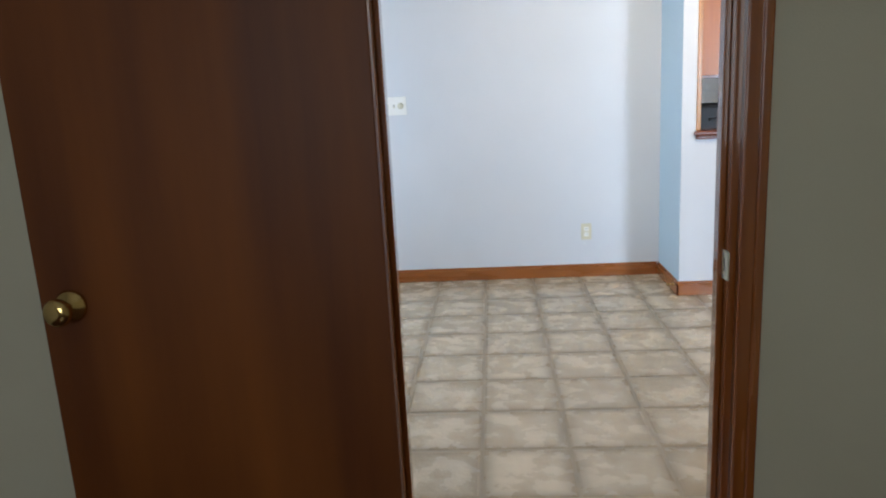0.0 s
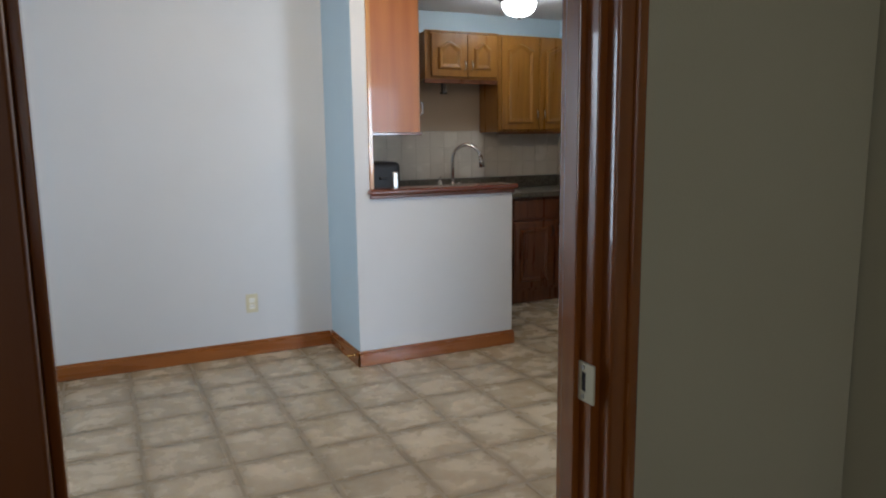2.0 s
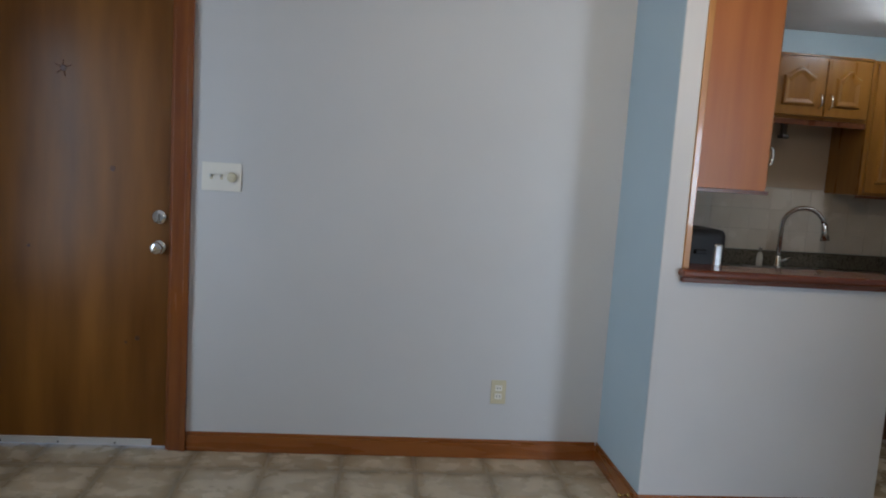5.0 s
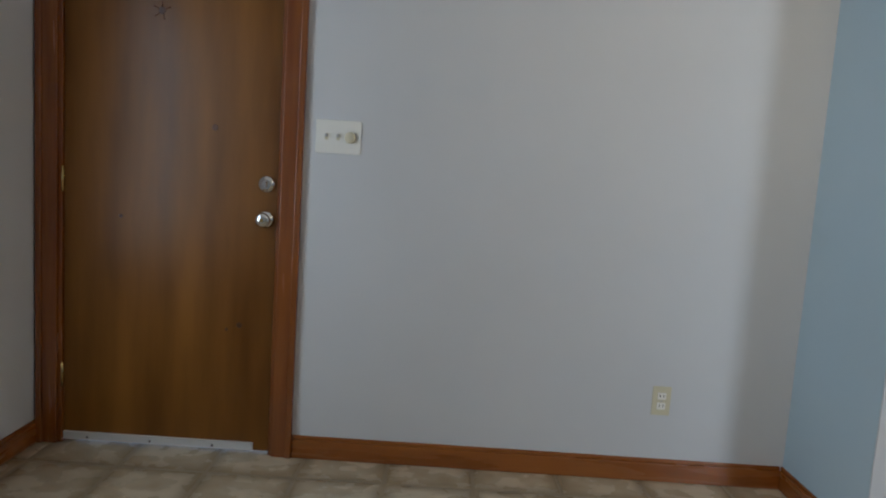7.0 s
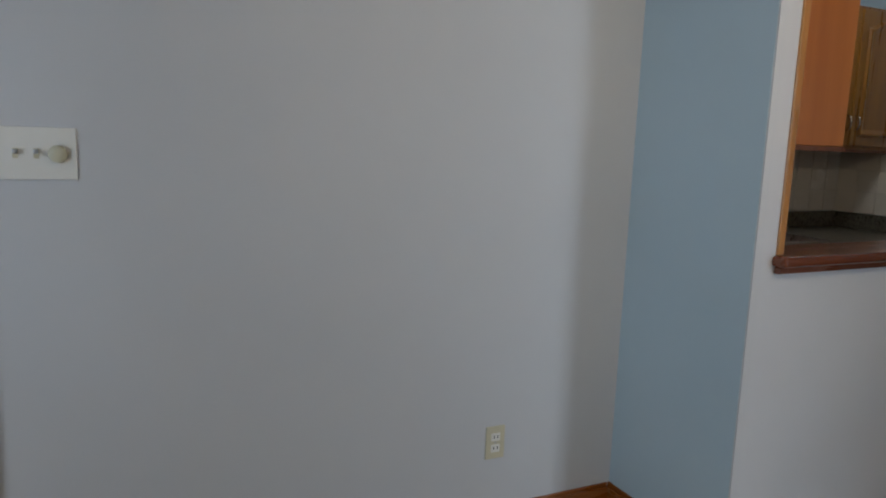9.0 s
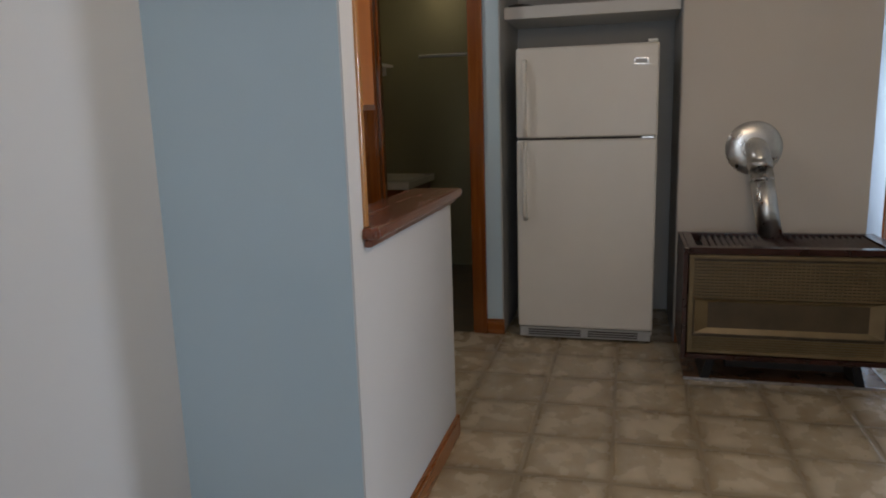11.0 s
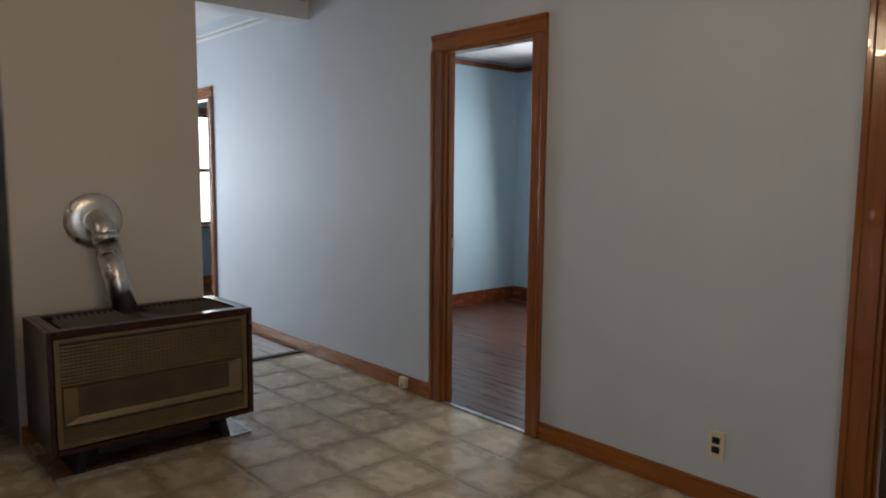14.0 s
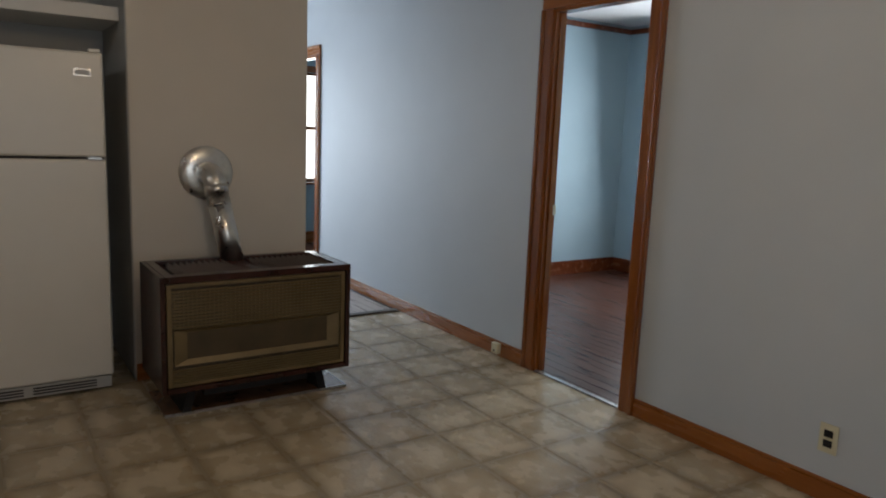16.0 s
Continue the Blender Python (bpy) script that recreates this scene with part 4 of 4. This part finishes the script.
part("base", lathe(bmesh.new(), (FXX, FYY, 0.9045), (0, 0, 1), ((0.028, 0), (0.028, 0.008), (0.021, 0.014), (0.018, 0.06), (0.014, 0.07))), CHROME, fa)
arc = [(FXX, FYY, 0.96), (FXX, FYY, 1.16)]
for k in range(1, 10):
    a = math.pi * k / 9 * 0.93
    arc.append((FXX + 0.098 * (1 - math.cos(a)), FYY - 0.06 * (1 - math.cos(a)), 1.16 + 0.115 * math.sin(a)))
part("spout", sweep(bmesh.new(), arc, 0.0145, 14), CHROME, fa)
e = Vector(arc[-1])
part("spray_head", tube(bmesh.new(), e + Vector((0, 0, 0.004)), e + Vector((0.012, -0.006, -0.095)), 0.017, 0.026, 18), CHROME, fa)
part("lever", sweep(bmesh.new(), [(FXX + 0.018, FYY, 0.945), (FXX + 0.045, FYY - 0.005, 0.952), (FXX + 0.085, FYY - 0.01, 0.972)], [0.010, 0.007, 0.006], 10), CHROME, fa)
sb = thing("soap_dispenser", (3.02, 5.93, 0.904), "small pale soap dispenser beside the faucet", "soap dispenser")
part("bottle", lathe(bmesh.new(), (3.02, 5.935, 0.9045), (0, 0, 1), ((0.018, 0), (0.019, 0.05), (0.015, 0.075), (0.008, 0.085))), CERAMIC, sb)
part("pump", lathe(bmesh.new(), (3.02, 5.935, 0.990), (0, 0, 1), ((0.006, 0), (0.006, 0.02), (0.012, 0.022), (0.010, 0.03))), CHROME, sb)

# toaster by the half wall
to = thing("toaster", (2.12, 4.95, 0.899), "black toaster with an added highlight strip on the worktop", "toaster")
bm = bmesh.new()
box(bm, 1.985, 2.225, 4.845, 5.10, 0.912, 1.190, 0.030, 4)
part("body", bm, BLACK, to)
# Steel strip added for the bluish highlight on the black body.
part("highlight_strip", boxes((2.165, 2.205, 4.836, 4.870, 0.925, 1.130), bevel=0.010), STEEL, to, "steel strip standing in for a highlight")
part("lever", boxes((2.080, 2.130, 4.826, 4.8445, 1.085, 1.103), bevel=0.004), BLACK, to)
part("base", boxes((1.98, 2.185, 4.852, 5.09, 0.8985, 0.9115)), BLACK, to)
for x in (2.03, 2.10):
    part("bread_slot", boxes((x, x + 0.03, 4.88, 5.07, 1.1905, 1.1915)), DARK, to)

to.location += Vector((-0.055, -0.088, 0))
for ob in (bc, bl, ct, sk, fa, sb):
    ob.location.y += 0.05

# dome light
LX, LY = 3.36, 5.32
dl = thing("ceiling_light", (LX, LY, 2.34), "dark bronze flush ceiling light with lit glass bowl", "ceiling light")
part("base", lathe(bmesh.new(), (LX, LY, 2.339), (0, 0, -1), ((0.145, 0), (0.158, 0.010), (0.156, 0.018), (0.142, 0.030), (0.132, 0.040)), 36), BRONZE, dl)
g = part("glass_bowl", lathe(bmesh.new(), (LX, LY, 2.2985), (0, 0, -1), ((0.126, 0), (0.124, 0.025), (0.108, 0.058), (0.080, 0.082), (0.04, 0.097), (0.012, 0.100)), 36), LAMPGLASS, dl, "lit frosted glass bowl")
g.visible_shadow = False
part("finial", lathe(bmesh.new(), (LX, LY, 2.198), (0, 0, -1), ((0.012, 0), (0.014, 0.006), (0.006, 0.016))), BRONZE, dl)

# ---- ceiling fan ----
fx, fy = FAN
fan = thing("ceiling_fan", (fx, fy, CEILZ), "brown ceiling fan with lit glass shades and pull chains", "ceiling fan")
part("canopy", lathe(bmesh.new(), (fx, fy, CEILZ - 0.001), (0, 0, -1), ((0.075, 0), (0.07, 0.03), (0.03, 0.06))), BRASS, fan)
part("rod", tube(bmesh.new(), (fx, fy, CEILZ - 0.055), (fx, fy, 2.44), 0.012), BRASS, fan)
part("motor", lathe(bmesh.new(), (fx, fy, 2.445), (0, 0, -1), ((0.06, 0), (0.12, 0.02), (0.125, 0.10), (0.09, 0.13), (0.05, 0.14)), 28), BRONZE, fan)
part("light_kit", lathe(bmesh.new(), (fx, fy, 2.306), (0, 0, -1), ((0.05, 0), (0.06, 0.03), (0.045, 0.075), (0.015, 0.085))), BRASS, fan)
for k in range(5):
    a = radians(20 + 72 * k)
    c, s = math.cos(a), math.sin(a)
    bm = bmesh.new()
    box(bm, 0.20, 0.60, -0.062, 0.062, -0.004, 0.004, 0.003)
    for v in bm.verts:
        v.co.z += v.co.y * 0.2
        if v.co.x < 0.3:
            v.co.y *= 0.75
    bm.transform(Matrix.Translation((fx, fy, 2.345)) @ Matrix.Rotation(a, 4, "Z"))
    b = part("blade", bm, SILL, fan, "dark red-brown wooden blade")
    bm = bmesh.new()
    box(bm, 0.10, 0.26, -0.018, 0.018, 0.005, 0.012, 0.002)
    bm.transform(Matrix.Translation((fx, fy, 2.345)) @ Matrix.Rotation(a, 4, "Z"))
    part("blade_iron", bm, BRASS, b)
for k in range(3):
    a = radians(60 + 120 * k)
    d = Vector((math.cos(a) * 0.8, math.sin(a) * 0.8, -0.6)).normalized()
    p = Vector((fx, fy, 2.245)) + Vector((math.cos(a), math.sin(a), 0)) * 0.05
    part("lamp_arm", tube(bmesh.new(), p, p + d * 0.06, 0.012), BRASS, fan)
    g = part("shade", lathe(bmesh.new(), p + d * 0.055, d, ((0.02, 0), (0.04, 0.02), (0.055, 0.06), (0.06, 0.10), (0.072, 0.125), (0.05, 0.125)), 20), FANGLASS, fan, "lit frosted tulip glass shade")
    g.visible_shadow = False
for dx, dy, z in ((-0.03, -0.03, 1.995), (0.045, 0.02, 1.925)):
    ch = part("pull_chain", tube(bmesh.new(), (fx + dx, fy + dy, 2.235), (fx + dx, fy + dy, z), 0.0015, n=6), BRASS, fan)
    part("pull_knob", lathe(bmesh.new(), (fx + dx, fy + dy, z), (0, 0, -1), ((0.003, 0), (0.007, 0.008), (0.007, 0.018), (0.003, 0.022)), 12), BRASS, ch)

# ---- bathroom ----
tl = thing("toilet", (4.80, 5.65, 0), "white ceramic toilet with tank against the wall", "toilet")
TX = 4.83
part("tank", boxes((TX - 0.20, TX + 0.20, 5.830, 6.018, 0.43, 0.80), bevel=0.02), CERAMIC, tl)
part("tank_lid", boxes((TX - 0.215, TX + 0.215, 5.815, 6.020, 0.8005, 0.835), bevel=0.010), CERAMIC, tl)
bm = lathe(bmesh.new(), (0, 0, 0), (0, 0, 1), ((0.12, 0.001), (0.115, 0.10), (0.12, 0.18), (0.16, 0.28), (0.185, 0.36), (0.19, 0.385), (0.14, 0.386)), 28)
bm.transform(Matrix.Translation((TX, 5.60, 0)) @ Matrix.Diagonal((1, 1.25, 1.09, 1)))
part("bowl", bm, CERAMIC, tl)
bm = lathe(bmesh.new(), (0, 0, 0.388), (0, 0, 1), ((0.19, 0), (0.195, 0.008), (0.192, 0.025), (0.17, 0.032)), 28)
bm.transform(Matrix.Translation((TX, 5.60, 0)) @ Matrix.Diagonal((1, 1.25, 1.09, 1)))
part("seat_lid", bm, CERAMIC, tl)
va = thing("vanity", (5.55, 5.72, 0), "dark brown bathroom vanity with cream top", "vanity")
part("cabinet", boxes((5.22, 5.95, 5.52, 6.018, 0.001, 0.77)), OAKDARK, va)
part("top", boxes((5.23, 5.97, 5.49, 6.019, 0.771, 0.83), bevel=0.008), CERAMIC, va)
part("splash", boxes((5.23, 5.97, 6.000, 6.0195, 0.8305, 0.92)), CERAMIC, va)
rk = thing("towel_shelf", (5.4, 5.95, 1.55), "white wire shelf on the bathroom wall", "wall shelf")
part("shelf_board", boxes((4.95, 6.10, 5.86, 6.02, 1.725, 1.745)), WHITEPAINT, rk)
part("bracket", boxes((5.0, 5.02, 5.90, 6.02, 1.655, 1.7245)), WHITEPAINT, rk)
part("bracket", boxes((6.0, 6.02, 5.90, 6.02, 1.655, 1.7245)), WHITEPAINT, rk)
bm = bmesh.new()
bmesh.ops.create_icosphere(bm, subdivisions=3, radius=0.15)
for v in bm.verts:
    v.co *= 1 + 0.35 * noise.noise(v.co * 9)
    v.co.z = max(v.co.z, -0.11)
    v.co.y *= 0.45
bm.transform(Matrix.Translation((5.12, 5.945, 1.857)))
solid("folded_towel", bm, CLOTH, "dark bundled cloth on the bathroom shelf", "towel")
cr = thing("curtain_rod", (5.9, 5.0, 1.66), "pale shower rod across the bathroom", "shower rod")
part("rod", tube(bmesh.new(), (5.6, 4.708, 1.765), (5.6, 5.48, 1.765), 0.012), WHITEPAINT, cr)
bt = thing("bathroom_light", (5.3, 5.4, 2.38), "lit fluorescent bathroom ceiling light", "ceiling light")
part("housing", boxes((5.55, 6.10, 5.37, 5.51, 2.365, 2.399)), WHITEPAINT, bt)
g = part("diffuser", boxes((5.57, 6.08, 5.385, 5.495, 2.325, 2.3645), bevel=0.01), BATHGLOW, bt, "lit warm diffuser")
g.visible_shadow = False

# ---- hall ----
structure("hall_threshold", boxes((4.955, 5.015, 1.6145, 2.667, 0.0, 0.010), bevel=0.003), BRONZE, "dark metal threshold strip", "threshold")
structure("bedroom_threshold", boxes((2.738, 3.387, 1.575, 1.605, 0.0, 0.006), bevel=0.002), STEEL, "grey metal threshold strip", "threshold")
bm = bmesh.new()
sweep(bm, [(4.99, 1.632, 0.006), (5.3, 1.640, 0.006), (5.7, 1.633, 0.006), (6.3, 1.642, 0.006)], 0.005, 6)
solid("floor_cable", bm, BLACK, "black cable lying along the hall baseboard", "cable")

# ---- backsplash ----
sp = thing("backsplash", (3.1, 6.02, 1.0), "cream square backsplash tiles above the worktop", "backsplash", "", "structure")
part("joint_bed", boxes((1.953, 4.247, 6.0755, 6.0798, 0.996, 1.384)), SPLASHJOINT, sp)
part("joint_bed", boxes((4.2455, 4.2497, 5.47, 6.0750, 0.996, 1.384)), SPLASHJOINT, sp)
tile_meshes = {}


def tile(parent, name, w, h, th, mat, m, bevel=0.002):
    key = (round(w, 3), round(h, 3), th, mat.name)
    if key not in tile_meshes:
        bm = bmesh.new()
        v = [bm.verts.new(c) for c in ((0, 0, 0), (w, 0, 0), (w, h, 0), (0, h, 0))]
        u = [bm.verts.new(c) for c in ((bevel, bevel, th), (w - bevel, bevel, th), (w - bevel, h - bevel, th), (bevel, h - bevel, th))]
        bm.faces.new(u)
        for k in range(4):
            bm.faces.new((v[k], v[(k + 1) % 4], u[(k + 1) % 4], u[k]))
        tile_meshes[key] = mesh_of(name, bm, mat)
    ob = new(name, tile_meshes[key])
    ob.parent = parent
    ob.matrix_parent_inverse = parent.matrix_basis.inverted()
    ob.matrix_basis = m
    return ob


TS = 0.128
structure("kitchen_wall_patch", boxes((2.30, 3.44, 6.0755, 6.0799, 1.3855, 1.78)), SANDWALL, "sand-coloured painted wall above the tiles", "wall")
for i in range(18):
    for j in range(6):
        x, z = 1.953 + i * TS, 0.997 + j * TS
        top_z = 1.384
        h = min(TS - 0.003, top_z - z)
        if h < 0.02:
            continue
        tile(sp, "tile", min(TS - 0.003, 4.246 - x), h, 0.003, SPLASH, pose(x, 6.0755, z, 90, 0, 0), 0.001)
for i in range(5):
    for j in range(3):
        y, z = 6.074 - i * TS, 0.997 + j * TS
        w = min(TS - 0.003, y - 5.47)
        if w < 0.02:
            continue
        tile(sp, "tile", w, TS - 0.003, 0.003, SPLASH, pose(4.2455, y, z, 90, 0, -90), 0.001)

# ---- floors ----
floor = structure("floor", boxes((X_W, 4.955, 1.59, 6.08, -0.10, -0.0020)), GROUT, "beige vinyl tile floor with darker joints", "floor")
structure("floor_bath", boxes((4.252, 6.18, 4.70, 6.03, -0.10, -0.0012)), BATHFLOOR, "dark brown bathroom floor", "floor")
P, OX, OY, GAP = 0.3345, 0.575, 2.600, 0.014
i0, i1 = math.floor((X_W - OX) / P), math.ceil((4.96 - OX) / P)
j0, j1 = math.floor((1.59 - OY) / P), math.ceil((6.08 - OY) / P)
for i in range(i0, i1):
    for j in range(j0, j1):
        x0, x1 = max(OX + i * P + GAP / 2, X_W), min(OX + (i + 1) * P - GAP / 2, 4.955)
        y0, y1 = max(OY + j * P + GAP / 2, 1.592), min(OY + (j + 1) * P - GAP / 2, 6.08)
        if x1 - x0 < 0.02 or y1 - y0 < 0.02:
            continue
        if x0 > 4.25 and 2.68 < y0 and y1 < 3.63 or y0 > 5.30 and x1 < 1.81 or x0 > 4.25 and y0 > 4.60:
            continue
        x1 = min(x1, 4.372) if y0 > 4.6 else x1
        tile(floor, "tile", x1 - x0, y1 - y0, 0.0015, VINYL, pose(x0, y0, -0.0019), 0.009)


def board_floor(name, x0, x1, y0, y1, label, mat=PLANK):
    f = structure(name, boxes((x0, x1, y0, y1, -0.10, -0.004)), PLANKSEAM, label, "floor")
    w, n = 0.083, 0
    L = 1.5
    y = y0
    while y < y1 - 0.01:
        x = x0 - (n * 0.61) % L
        while x < x1 - 0.01:
            a, b = max(x, x0), min(x + L, x1)
            if b - a > 0.02:
                tile(f, "plank", round(b - a - 0.002, 2), min(w - 0.002, y1 - y), 0.004, mat, pose(a, y, -0.004), 0.001)
            x += L
        y += w
        n += 1
    return f


board_floor("floor_bedroom", 1.85, 5.55, -1.36, 1.59, "dark red-brown wooden board floor")
board_floor("floor_living", 5.015, 8.0, 1.60, 4.5, "pale grey-brown board floor, window sheen lightened into its colour", PLANKSHEEN)
board_floor("floor_side_room", 5.67, 8.30, -1.5, 1.60, "dark red-brown wooden board floor")
structure("floor_start", boxes((X_W, 1.71, -1.80, 1.59, -0.10, -0.0005)), PLANK, "dark wooden floor of the entry room", "floor")
